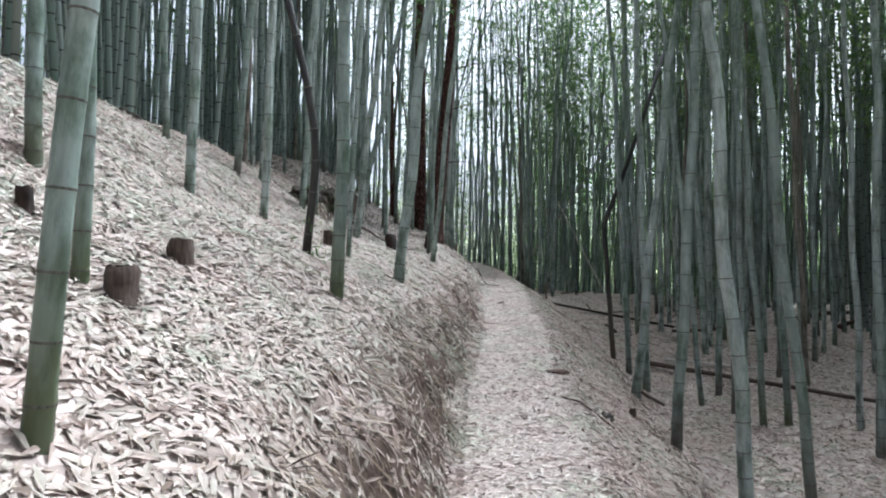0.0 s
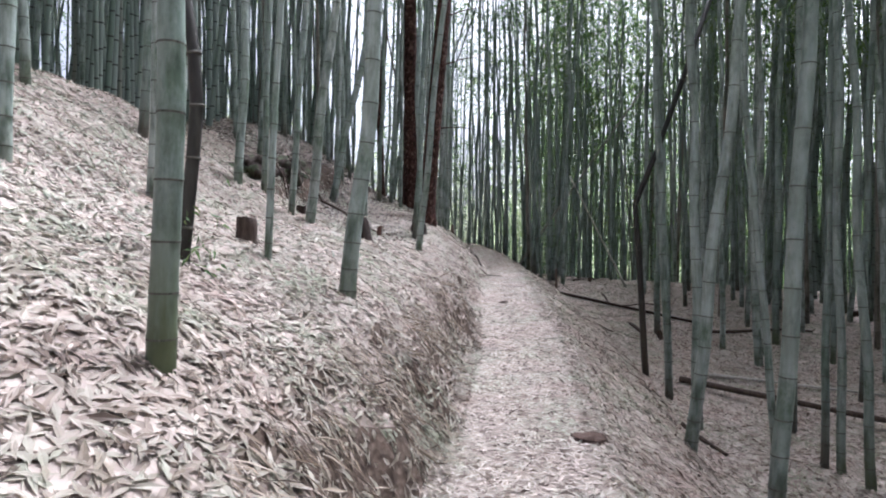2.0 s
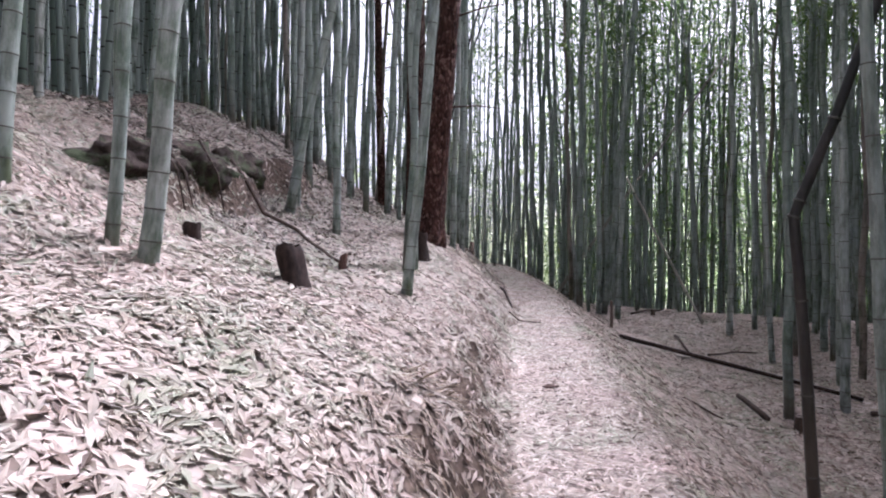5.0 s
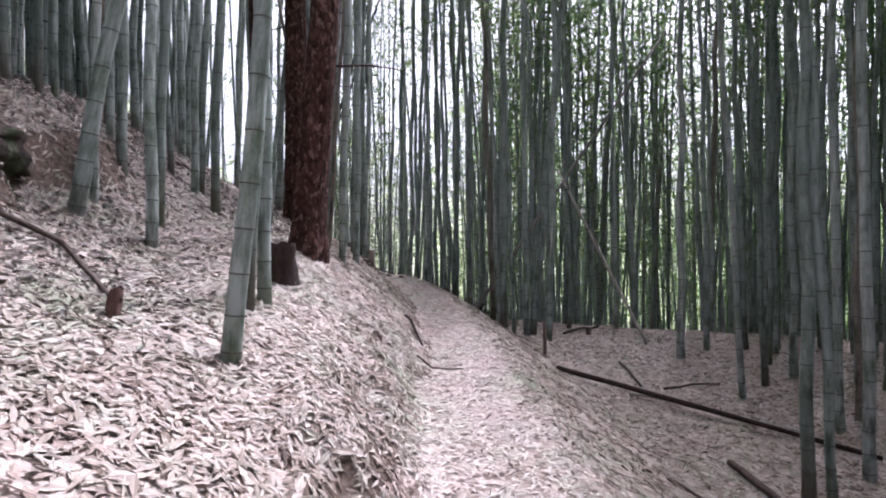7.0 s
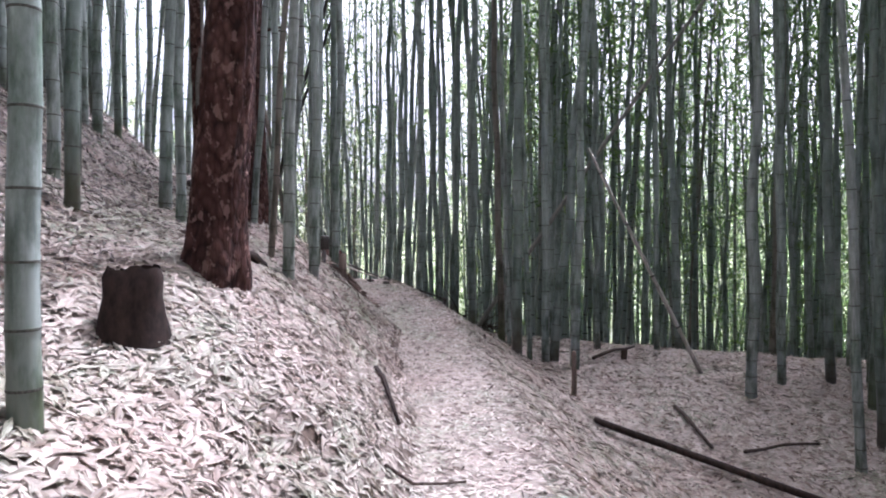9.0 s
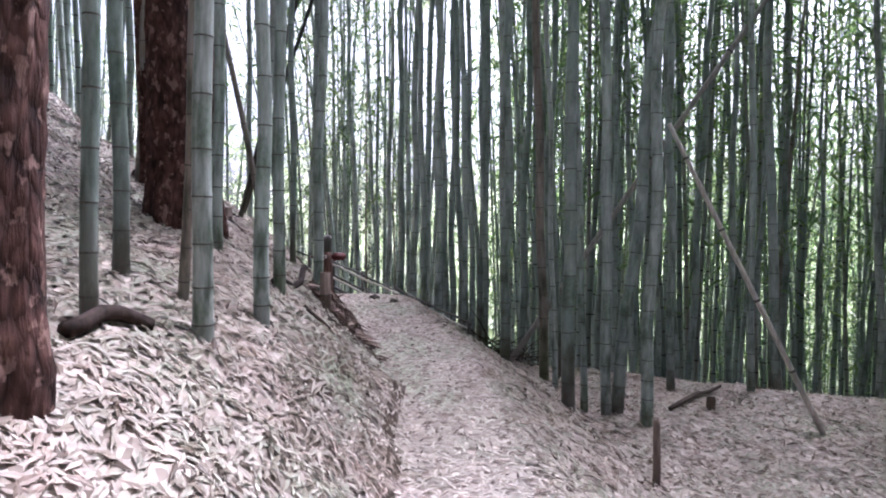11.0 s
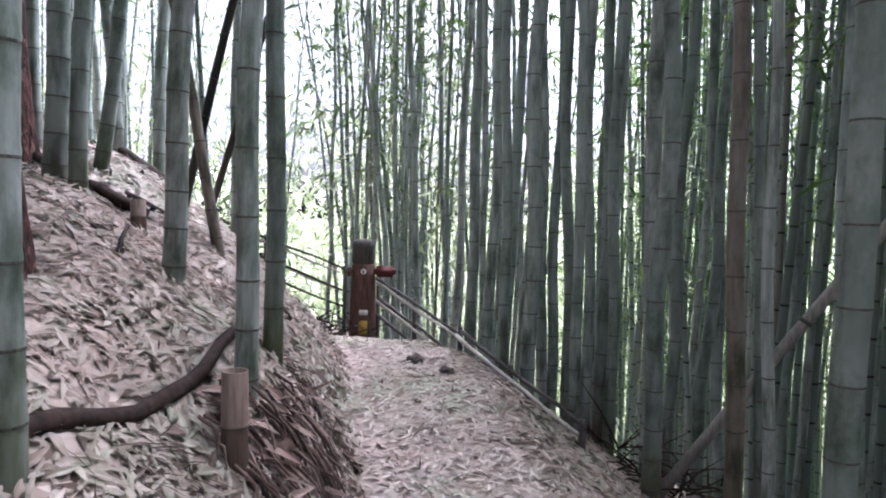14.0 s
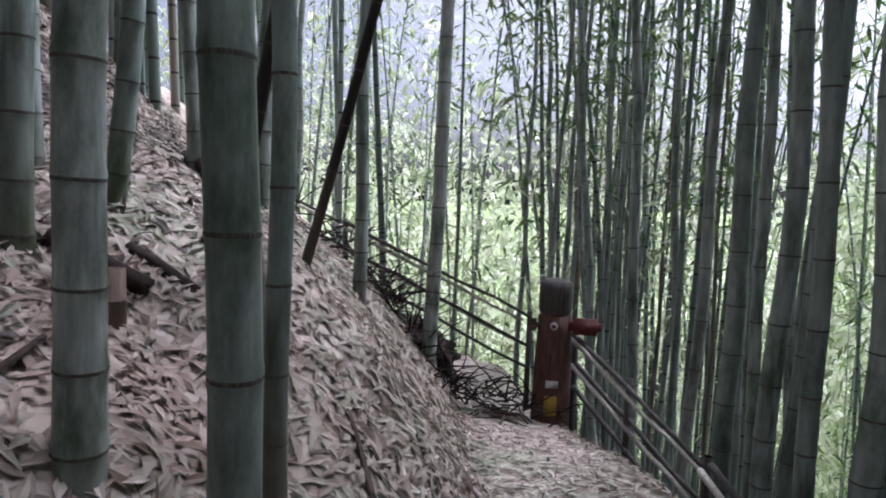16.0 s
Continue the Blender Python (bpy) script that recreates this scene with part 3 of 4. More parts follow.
def leaf_cloud(name, label, crowns, per, material, low=4.5, reach=0.9, size=(0.16, 0.34), wide=(0.03, 0.055)):
    c = np.repeat(np.array(crowns), per, 0)
    n = len(c)
    h = low + (c[:, 3] - low) * rng.uniform(0, 1, n)
    spots = np.stack([c[:, 0] + c[:, 4] * h, c[:, 1] + c[:, 5] * h, c[:, 2] + h], 1) + rng.normal(0, 1, (n, 3)) * [reach * 0.6, reach * 0.6, 0.25]
    way = np.stack([rng.normal(0, 1, n), rng.normal(0, 1, n), rng.uniform(-1.3, 0.2, n)], 1)
    v, f = leaves(spots, way, rng.normal(0, 0.6, (n, 3)) + [0, 0, 1], rng.uniform(*size, n), rng.uniform(*wide, n))
    tagged(new(name, mesh_from(name, v, f, material)), label, "foliage", kind="stuff")


slope = far_stand("far_bamboo", "dense stand of slim green bamboo on the slope below", 1080, 1.5, 30, 22, 36,
                  lambda x, y: x > 2.8 - 0.08 * (y - 22) and rng.random() < 1.25 - (y - 22) / 18, tallest=18.5)
hollow = far_stand("far_bamboo", "slim bamboo on the slope behind the fence", 100, -4, 0.7, 24.6, 34, lambda x, y: x > -1.6 - 0.1 * (y - 24), tallest=17.0)
right = far_stand("far_bamboo", "dense stand of slim bamboo on the lower terrace", 1500, 8.8, 30, -4, 23,
                  lambda x, y: rng.random() < 1.3 - x / 30)
hill = far_stand("far_bamboo", "dense stand of bamboo over the hilltop", 800, -20, -3.2, 2, 34, lambda x, y: rng.random() < (1.2 + x / 22) * (1.0 if y < 22.5 else 0.25))
# Never in view: added behind the start only to shape the light.
back = far_stand("far_bamboo", "unseen bamboo behind the start of the path, added for the light", 60, -12, 16, -14, -2, lambda x, y: abs(x - 1.9) > 2.2)
leaf_cloud("bamboo_foliage", "green bamboo leaves of the slope", slope, 95, GREEN, 4.0)
leaf_cloud("bamboo_foliage", "fresh green leaves in the crowns of the slope", slope, 40, FRESH, 9.0, 1.1)
leaf_cloud("bamboo_foliage", "green bamboo leaves behind the fence, paled for the glare", hollow, 60, FAR_GLARE_GREEN, 5.0)
leaf_cloud("bamboo_foliage", "green bamboo leaves of the terrace", right, 110, GREEN)
# Extra leaves high over the culms, added to shade terrace and hillside.
terrace_shade = [(x, y, floor_at(x, y), 13.0, 0.0, 0.0) for x, y in STANDING if x > 3.2]
hill_shade = [(x, y, floor_at(x, y), 13.0, 0.0, 0.0) for x, y in STANDING if x < -0.9]
leaf_cloud("bamboo_foliage", "added canopy of bamboo leaves that shades the terrace", terrace_shade, 240, GREEN, 7.0, 1.2)
leaf_cloud("bamboo_foliage", "added canopy of bamboo leaves that shades the hillside", hill_shade, 200, GREEN, 7.0, 1.2)
leaf_cloud("bamboo_foliage", "green bamboo leaves over the hilltop", hill, 60, GREEN)
leaf_cloud("bamboo_foliage", "green leaves of the unseen bamboo behind the start", back, 30, GREEN)

# leafy bushes and trees of the valley, behind the grove
bushes = [(rng.uniform(-50, 60), y, -19.0 + 0.55 * max(0, 44 - y), rng.uniform(12, 30), 0.0, 0.0) for y in rng.uniform(38, 80, 340)]
leaf_cloud("valley_trees", "yellow-green leaves of the valley trees, paled for the glare", bushes, 260, FAR_GLARE_GREEN, 1.0, 3.4, (0.5, 1.2), (0.2, 0.5))
bush_spots = [(x, 24.5 + rng.uniform(1, 15)) for x in rng.uniform(-18, 14, 110)] + [(x, rng.uniform(26, 36)) for x in rng.uniform(-15, 4, 60)]
slope_bushes = [(x, y, floor_at(x, y), rng.uniform(6, 20) - floor_at(x, y), 0.0, 0.0) for x, y in bush_spots]
leaf_cloud("undergrowth", "green bamboo leaves on the slope below, paled for the glare", slope_bushes, 220, FAR_GLARE_GREEN, 0.4, 1.2, (0.14, 0.3), (0.03, 0.06))

leaf_cloud("green_tuft", "small tuft of fresh green leaves in the litter", [(-0.06, 5.11, floor_at(-0.06, 5.11), 0.14, 0.0, 0.0)], 70, GREEN, 0.02, 0.13, (0.05, 0.12), (0.01, 0.022))

# ---- litter ----


def litter(name, label, count, x0, x1, y0, y1, size, width, lift, tilt, keep=None, material=None):
    """Dry fallen leaves lying loose on the ground."""
    x, y = rng.uniform(x0, x1, count), rng.uniform(y0, y1, count)
    if keep is not None:
        on = keep(x, y)
        x, y = x[on], y[on]
    n = len(x)
    z = floor_many(x, y)
    e = 0.04
    normal = np.stack([floor_many(x - e, y) - floor_many(x + e, y), floor_many(x, y - e) - floor_many(x, y + e), np.full(n, 2 * e)], 1)
    normal /= np.linalg.norm(normal, axis=1, keepdims=True)
    lies = rng.random(n) < np.interp(normal[:, 2], [0.45, 0.6, 0.75], [0.5, 0.7, 1.0])
    x, y, z, normal, n = x[lies], y[lies], z[lies], normal[lies], int(lies.sum())
    flat = normal + rng.normal(0, tilt, (n, 3))
    flat /= np.linalg.norm(flat, axis=1, keepdims=True)
    way = rng.normal(0, 1, (n, 3))
    way -= flat * (way * flat).sum(1, keepdims=True)
    long = rng.uniform(*size, n)
    spots = np.stack([x, y, z], 1) + normal * (0.004 + np.abs(rng.normal(0, lift, n)))[:, None]
    way /= np.linalg.norm(way, axis=1, keepdims=True)
    v, f = leaves(spots - way * long[:, None] * 0.5, way, flat, long, rng.uniform(*width, n), 0.08)
    tagged(new(name, mesh_from(name, v, f, material or DRY)), label, "leaves", kind="stuff")


off_path = lambda x, y: (np.abs(x - path_x(y)) > 0.42) & (rng.random(len(x)) < 1.25 - np.abs(x - path_x(y)) / 9)
on_path = lambda x, y: np.abs(x - path_x(y)) + 0.2 * rng.random(len(x)) < 0.78
litter("leaf_litter", "loose pale dry bamboo leaves on the bank", 190000, -4.5, 1.6, -1.5, 24, (0.05, 0.14), (0.014, 0.032), 0.007, 0.17, off_path)
litter("leaf_litter", "dry bamboo leaves on the lower terrace", 115000, 1.4, 8.5, -1.5, 22, (0.06, 0.14), (0.014, 0.032), 0.007, 0.2, off_path)
litter("leaf_litter", "trodden dry bamboo leaves on the footpath", 115000, -1.5, 2.6, -1.5, 23.5, (0.04, 0.1), (0.012, 0.024), 0.004, 0.1, on_path, TRODDEN_LIT)

litter("twig_litter", "thin dark twigs and rotten leaf stalks lying about", 9000, -4.0, 7.5, -1.5, 23, (0.06, 0.24), (0.005, 0.012), 0.006, 0.15, None, DEADWOOD)
# Darker leaves up the bank: dark debris, plus the shade put into colour.
upper_bank = lambda x, y: (path_x(y) - x > 1.6) & (rng.random(len(x)) < np.clip((path_x(y) - x - 1.4) / 1.6, 0, 1))
litter("leaf_litter", "dark leaves for debris and shade high on the bank", 26000, -4.5, 0.2, 11, 22, (0.05, 0.13), (0.016, 0.034), 0.012, 0.3, upper_bank, DEBRIS_SHADE)
litter("leaf_litter", "dull greenish leaves high on the bank", 16000, -4.5, 0.4, 2, 22, (0.05, 0.13), (0.014, 0.03), 0.011, 0.3, upper_bank, DULL)
litter("leaf_litter", "dark brown rotten leaves scattered on the path", 2000, -1.5, 2.6, -1.5, 23.5, (0.03, 0.08), (0.01, 0.02), 0.005, 0.3, on_path, DEADWOOD)



def fringe(name, label, count, y0, y1, size, width, material, stand):
    """Dead grass and root fibres that hang down the cut face of the bank beside the path."""
    y = rng.uniform(y0, y1, count)
    x = path_x(y) - rng.uniform(0.42, 1.05, count)
    clump = np.sin(3.7 * y) + np.sin(8.3 * y + 2) + 0.8 * np.sin(17.1 * y + 5 * x) > -0.3
    x, y = x[clump], y[clump]
    n = len(x)
    e = 0.06
    fall = np.stack([floor_many(x - e, y) - floor_many(x + e, y), floor_many(x, y - e) - floor_many(x, y + e), np.zeros(n)], 1) / (2 * e)
    steep = np.linalg.norm(fall, axis=1)
    on = steep > 0.55
    x, y, fall, steep, n = x[on], y[on], fall[on], steep[on], int(on.sum())
    out = fall / steep[:, None]
    normal = out * steep[:, None] + [0, 0, 1]
    normal /= np.linalg.norm(normal, axis=1, keepdims=True)
    way = out - [0, 0, 1] * steep[:, None] + normal * rng.uniform(0.05, stand, n)[:, None] + rng.normal(0, 0.45, (n, 3))
    spots = np.stack([x, y, floor_many(x, y)], 1) + normal * 0.006
    v, f = leaves(spots, way, normal + rng.normal(0, 0.3, (n, 3)), rng.uniform(*size, n), rng.uniform(*width, n), 0.12)
    tagged(new(name, mesh_from(name, v, f, material)), label, "dead grass", kind="stuff")


fringe("bank_fringe", "brown root fibres hanging from the cut bank", 3200, -1.2, 9.5, (0.06, 0.2), (0.004, 0.009), DEADWOOD, 0.5)
fringe("bank_fringe", "tan dead grass blades hanging over the bank's edge", 4500, -1.2, 9.5, (0.08, 0.24), (0.006, 0.014), STRAW, 0.7)

fringe("dry_sheaths", "red-brown culm sheaths hanging below the bamboo pair", 480, 17.65, 18.7, (0.08, 0.2), (0.02, 0.045), SHEATH, 0.9)
fringe("bank_fringe", "brown root fibres hanging below the bamboo pair", 1500, 17.4, 18.8, (0.05, 0.16), (0.004, 0.009), DEADWOOD, 0.5)

# ---- trees, stumps and fallen wood ----


def bar(bm, points, radii, sides=10, wobble=0.0, seed=0, flat=None):
    """A rod through the given points, with closed ends and a little unevenness."""
    rnd = random.Random(seed)
    points = [Vector(p) for p in points]
    rings = []
    for k, p in enumerate(points):
        ahead = (points[min(k + 1, len(points) - 1)] - points[max(k - 1, 0)]).normalized()
        side = ahead.orthogonal() if abs(ahead.z) > 0.9 else ahead.cross(Vector((0, 0, 1)))
        side.normalize()
        up = side.cross(ahead)
        ring = []
        for s in range(sides):
            a = 2 * math.pi * s / sides
            r = radii[k] * (1 + wobble * rnd.uniform(-1, 1))
            ring.append(bm.verts.new(p + side * math.cos(a) * r + up * math.sin(a) * r))
        rings.append(ring)
    for one, two in zip(rings, rings[1:]):
        for s in range(sides):
            bm.faces.new((one[s], one[(s + 1) % sides], two[(s + 1) % sides], two[s]))
    bm.faces.new(rings[0])
    bm.faces.new(rings[-1][::-1])
    bmesh.ops.recalc_face_normals(bm, faces=bm.faces)
    return bm


def on_ground(x, y, up=0.0):
    return Vector((x, y, floor_at(x, y) + up))


def between(a, b, n, sag=0.0, up=0.0, follow=True):
    """Points from a to b over the ground."""
    out = []
    for k in range(n + 1):
        t = k / n
        x, y = a[0] + (b[0] - a[0]) * t, a[1] + (b[1] - a[1]) * t
        out.append(on_ground(x, y, up + sag * math.sin(math.pi * t)))
    if not follow:
        line = [out[0].lerp(out[-1], k / n) for k in range(n + 1)]
        out = [Vector((p.x, p.y, max(p.z, q.z))) for p, q in zip(line, out)]
    return out


def tree(x, y, thick, lean, label, seed, flare=1.5):
    """A conifer's trunk with plated bark, roots that spread at the foot and a few dead snags."""
    thing = new("tree")
    thing.location = on_ground(x, y)
    rnd = random.Random(seed)
    sides, verts, faces = 64, [], []
    heights = np.r_[-0.35, np.arange(-0.1, 6.0, 0.035), np.arange(6.0, 17.0, 0.5)]
    for h in heights:
        base = 0.5 * thick * (1 - 0.04 * max(h, 0)) * (1 + (flare - 1) * math.exp(-max(h, 0) / 0.28))
        for s in range(sides):
            a = 2 * math.pi * s / sides
            root = 1 + 0.1 * math.exp(-max(h, 0) / 0.3) * math.sin(5 * a + seed)
            plate = noise.noise((math.cos(a) * 5, math.sin(a) * 5, h * 3.4 + seed)) * 0.035
            plate += abs(noise.noise((math.cos(a) * 11, math.sin(a) * 11, h * 6.5 + seed))) * 0.05
            r = base * root + (plate * thick if h < 6 else 0)
            verts.append((math.cos(a) * r + lean[0] * h, math.sin(a) * r + lean[1] * h, h))
    rows = np.arange(len(heights) - 1)[:, None] * sides
    a, b = np.arange(sides), (np.arange(sides) + 1) % sides
    faces = np.stack([rows + a, rows + b, rows + sides + b, rows + sides + a], -1).reshape(-1, 4)
    trunk = new("trunk", mesh_from("trunk", verts, faces, BARK, smooth=True))
    trunk.parent = thing
    for k in range(4):
        h, a = 2.0 + 1.1 * k + rnd.uniform(-0.2, 0.2), rnd.uniform(-0.6, 0.6)
        foot = Vector((lean[0] * h + 0.4 * thick * math.cos(a), lean[1] * h + 0.4 * thick * math.sin(a), h))
        tip = foot + Vector((math.cos(a) * rnd.uniform(0.4, 0.9), math.sin(a) * 0.5, rnd.uniform(-0.05, 0.2)))
        part("branch", bar(bmesh.new(), [foot, (foot + tip) / 2 + Vector((0, 0, 0.03)), tip], [0.014, 0.01, 0.004], 6), BARK, thing)
    crown = new("crown", CROWN_NEEDLES)
    crown.parent = thing
    crown.location = (lean[0] * 11, lean[1] * 11, 0)
    return tagged(thing, label, "tree")


needle_spots = np.stack([rng.normal(0, 1.3, 1500), rng.normal(0, 1.3, 1500), rng.uniform(10, 17, 1500)], 1)
nv, nf = leaves(needle_spots, rng.normal(0, 1, (1500, 3)), rng.normal(0, 0.5, (1500, 3)) + [0, 0, 1], rng.uniform(0.3, 0.6, 1500), rng.uniform(0.04, 0.08, 1500))
CROWN_NEEDLES = mesh_from("crown", nv, nf, GREEN)

tree(0.24, 14.45, 0.31, (0.075, 0.0), "thick reddish-brown conifer trunk with flaking bark beside the path", 1, 1.32)
tree(-0.43, 17.85, 0.27, (-0.02, 0.0), "reddish-brown conifer trunk with scaly bark on the bank", 2, 1.35)
tree(-0.45, 17.36, 0.34, (-0.01, 0.0), "dark red conifer trunk on the bank among bamboo", 3, 1.25)
tree(-1.47, 19.12, 0.18, (-0.03, 0.0), "slim dark red conifer trunk high on the bank", 4, 1.5)


def stump(x, y, thick, tall, label, seed, tilt=(0.0, 0.0), material=STUMPWOOD):
    """A rotten cut stump with a ragged rim, fluted sides and a hollowed, rough top."""
    thing = new("stump")
    thing.location = on_ground(x, y, -0.05)
    bm = bmesh.new()
    sides, rings = 20, []
    for k, h in enumerate((-0.08, 0.0, 0.3, 0.6, 0.85, 1.0)):
        ring = []
        for s in range(sides):
            a = 2 * math.pi * s / sides
            r = 0.5 * thick * (1.25 - 0.25 * min(1, h * 2.5)) * (1 + 0.1 * math.sin(3 * a + seed) + 0.2 * noise.noise((1.6 * math.cos(a), 1.6 * math.sin(a), h * 2 + seed)) + 0.1 * noise.noise((5 * math.cos(a), 5 * math.sin(a), h * 2 + seed))) * (0.86 if k == 5 else 1)
            z = (tall + 0.05) * h + (0.15 * tall * noise.noise((1.7 * math.cos(a), 1.7 * math.sin(a), seed * 1.7)) if k > 3 else 0)
            ring.append(bm.verts.new((math.cos(a) * r + tilt[0] * h * tall, math.sin(a) * r + tilt[1] * h * tall, z)))
        rings.append(ring)
    for one, two in zip(rings, rings[1:]):
        for s in range(sides):
            bm.faces.new((one[s], one[(s + 1) % sides], two[(s + 1) % sides], two[s]))
    part("bark_shell", bm, material, thing)
    cap = bmesh.new()
    middle = cap.verts.new((tilt[0] * tall, tilt[1] * tall, tall * 0.9))
    rim = []
    for s in range(sides):
        a = 2 * math.pi * s / sides
        rim.append(cap.verts.new((math.cos(a) * thick * 0.4 + tilt[0] * tall, math.sin(a) * thick * 0.4 + tilt[1] * tall,
                                  tall * (0.96 + 0.15 * noise.noise((1.7 * math.cos(a), 1.7 * math.sin(a), seed * 1.7))))))
    for s in range(sides):
        cap.faces.new((middle, rim[s], rim[(s + 1) % sides]))
    part("cut_face", cap, DEADWOOD, thing, "weathered cut face")
    return tagged(thing, label, "stump", "cut stumps")


stump(-0.06, 9.9, 0.18, 0.28, "dark rotten stump leaning in dry leaves", 1, (-0.25, 0.0))
stump(0.22, 13.42, 0.24, 0.28, "dark brown tree stump beside a conifer", 2)
stump(-0.24, 6.35, 0.15, 0.18, "small dark stump in dry leaves", 3, material=DEADWOOD)
stump(-0.3, 2.98, 0.15, 0.13, "small dark cut stump on the bank", 4, material=DEADWOOD)
stump(-0.14, 2.08, 0.15, 0.14, "small mossy cut stump on the bank", 5, material=DEADWOOD)
stump(3.0, 5.9, 0.07, 0.09, "low cut bamboo stump below the path", 6, material=DEADWOOD)
stump(4.15, 19.1, 0.08, 0.12, "small cut stump on the lower terrace", 7, material=DEADWOOD)
stump(4.35, 12.6, 0.09, 0.14, "small cut stump beside a fallen stick", 8, material=DEADWOOD)
stump(-0.99, 2.57, 0.09, 0.12, "small dark stump high on the bank", 10)
stump(-0.14, 11.33, 0.07, 0.13, "broken reddish stub beside a fallen branch", 11, (0.2, 0.0), REDWOOD)
stump(-0.99, 10.2, 0.13, 0.12, "low dark stump half buried in leaves", 9)


def fallen(name, label, points, thick, material, sides=8, seed=0, category="log", thin=0.6):
    """A fallen stem or stick lying on the leaves."""
    n = len(points)
    thing = new(name)
    part("stem", bar(bmesh.new(), points, [thick * 0.5 * (1 - (1 - thin) * k / max(1, n - 1)) for k in range(n)], sides, 0.12, seed), material, thing)
    return tagged(thing, label, category, "fallen wood")


fallen("fallen_culm", "long fallen dark bamboo culm on the lower terrace", between((3.15, 16.65), (5.6, 13.9), 10, 0.0, 0.03, False), 0.07, STUMPWOOD, 10, 1)
fallen("fallen_culm", "thin fallen culm lying along a longer one", between((3.9, 15.95), (5.3, 14.5), 6, 0.02, 0.05, False), 0.045, PALEWOOD, 8, 2)
fallen("fallen_culm", "fallen dark bamboo culm between standing ones", between((4.1, 10.5), (7.0, 8.6), 8, 0.02, 0.04, False), 0.08, DEADWOOD, 10, 3)
fallen("fallen_culm", "thin fallen culm among standing bamboo", between((4.6, 10.9), (6.6, 10.3), 6, 0.02, 0.04, False), 0.05, PALEWOOD, 8, 4)
fallen("fallen_culm", "fallen stick on the lower terrace", between((5.4, 13.3), (7.2, 13.5), 6, 0.02, 0.04, False), 0.06, DEADWOOD, 8, 5)
fallen("fallen_stick", "short thick rotten stick below the path", between((4.1, 13.7), (4.15, 12.9), 4, 0.01, 0.03), 0.055, DEADWOOD, 8, 6, "stick", 1.2)
fallen("fallen_stick", "thin dry stick on the lower terrace", between((4.5, 16.45), (5.3, 16.6), 4, 0.02, 0.03), 0.035, DEADWOOD, 6, 7, "stick")
fallen("fallen_stick", "thin dry stick on the lower terrace", between((3.7, 18.95), (4.5, 19.75), 4, 0.03, 0.03), 0.05, DEADWOOD, 6, 8, "stick")
fallen("fallen_stick", "crooked dry stick on the lower terrace", between((4.2, 17.4), (4.22, 16.5), 4, 0.02, 0.03), 0.05, DEADWOOD, 6, 9, "stick")
fallen("fallen_stick", "thin stick on the slope below the path", between((3.3, 13.0), (3.6, 12.6), 4, 0.02, 0.02), 0.028, DEADWOOD, 6, 10, "stick")
fallen("fallen_branch", "long crooked bare branch on the bank", between((-1.6, 12.15), (-0.86, 12.17), 4, 0.02, 0.05) + between((-0.74, 12.1), (-0.2, 11.5), 4, 0.0, 0.03), 0.045, DEADWOOD, 8, 11, "branch")
fallen("fallen_branch", "dark short log beside a conifer's foot", between((0.24, 14.9), (0.3, 15.4), 5, 0.02, 0.03), 0.07, STUMPWOOD, 8, 12, "branch", 0.9)
fallen("fallen_branch", "dark rotten log running down to a bamboo pair", between((0.34, 17.15), (0.35, 17.65), 5, 0.0, 0.015) + between((0.35, 17.8), (0.2, 18.75), 6, 0.015, 0.02), 0.06, STUMPWOOD, 10, 13, "branch", 0.85)
fallen("fallen_stick", "thin dark stick on the bank", between((0.55, 17.18), (0.74, 17.15), 4, 0.0, 0.02), 0.028, DEADWOOD, 6, 14, "stick")
fallen("fallen_branch", "dark broken branch stuck in the bank", [on_ground(-0.3, 18.45, 0.0), on_ground(-0.42, 18.62, 0.02), on_ground(-0.55, 18.85, 0.04)], 0.03, STUMPWOOD, 8, 15, "branch")
fallen("fallen_branch", "dark curved root on the bank", between((-0.95, 19.37), (-0.7, 19.45), 5, 0.01, 0.0), 0.05, STUMPWOOD, 8, 16, "branch", 0.9)
fallen("fallen_stick", "dark stick on the leaf bank", between((0.06, 19.45), (-0.2, 19.65), 5, 0.02, 0.01), 0.024, DEADWOOD, 6, 17, "stick")
fallen("fallen_branch", "dark log on the hilltop", between((-2.75, 6.4), (-2.95, 7.2), 5, 0.02, 0.02), 0.07, STUMPWOOD, 8, 18, "branch", 0.8)
fallen("fallen_culm", "pile of dark fallen culms far off on the terrace", between((8.4, 14.5), (10.8, 15.6), 5, 0.05, 0.15, False), 0.12, DEADWOOD, 8, 19)
fallen("fallen_culm", "dark fallen culm far off on the terrace", between((8.8, 13.3), (10.6, 15.2), 5, 0.05, 0.12, False), 0.1, DEADWOOD, 8, 20)
fallen("fallen_stick", "small dry stick lying on the footpath", between((1.35, 13.6), (1.75, 13.75), 3, 0.01, 0.015), 0.02, DEADWOOD, 6, 21, "stick")
fallen("fallen_stick", "small dry twig lying on the footpath", between((2.2, 5.0), (2.6, 4.7), 3, 0.01, 0.015), 0.018, DEADWOOD, 6, 22, "stick")
fallen("fallen_stick", "dark stick at the foot of the bank", between((1.2, 14.8), (1.38, 14.3), 3, 0.02, 0.03), 0.04, STUMPWOOD, 6, 23, "stick")


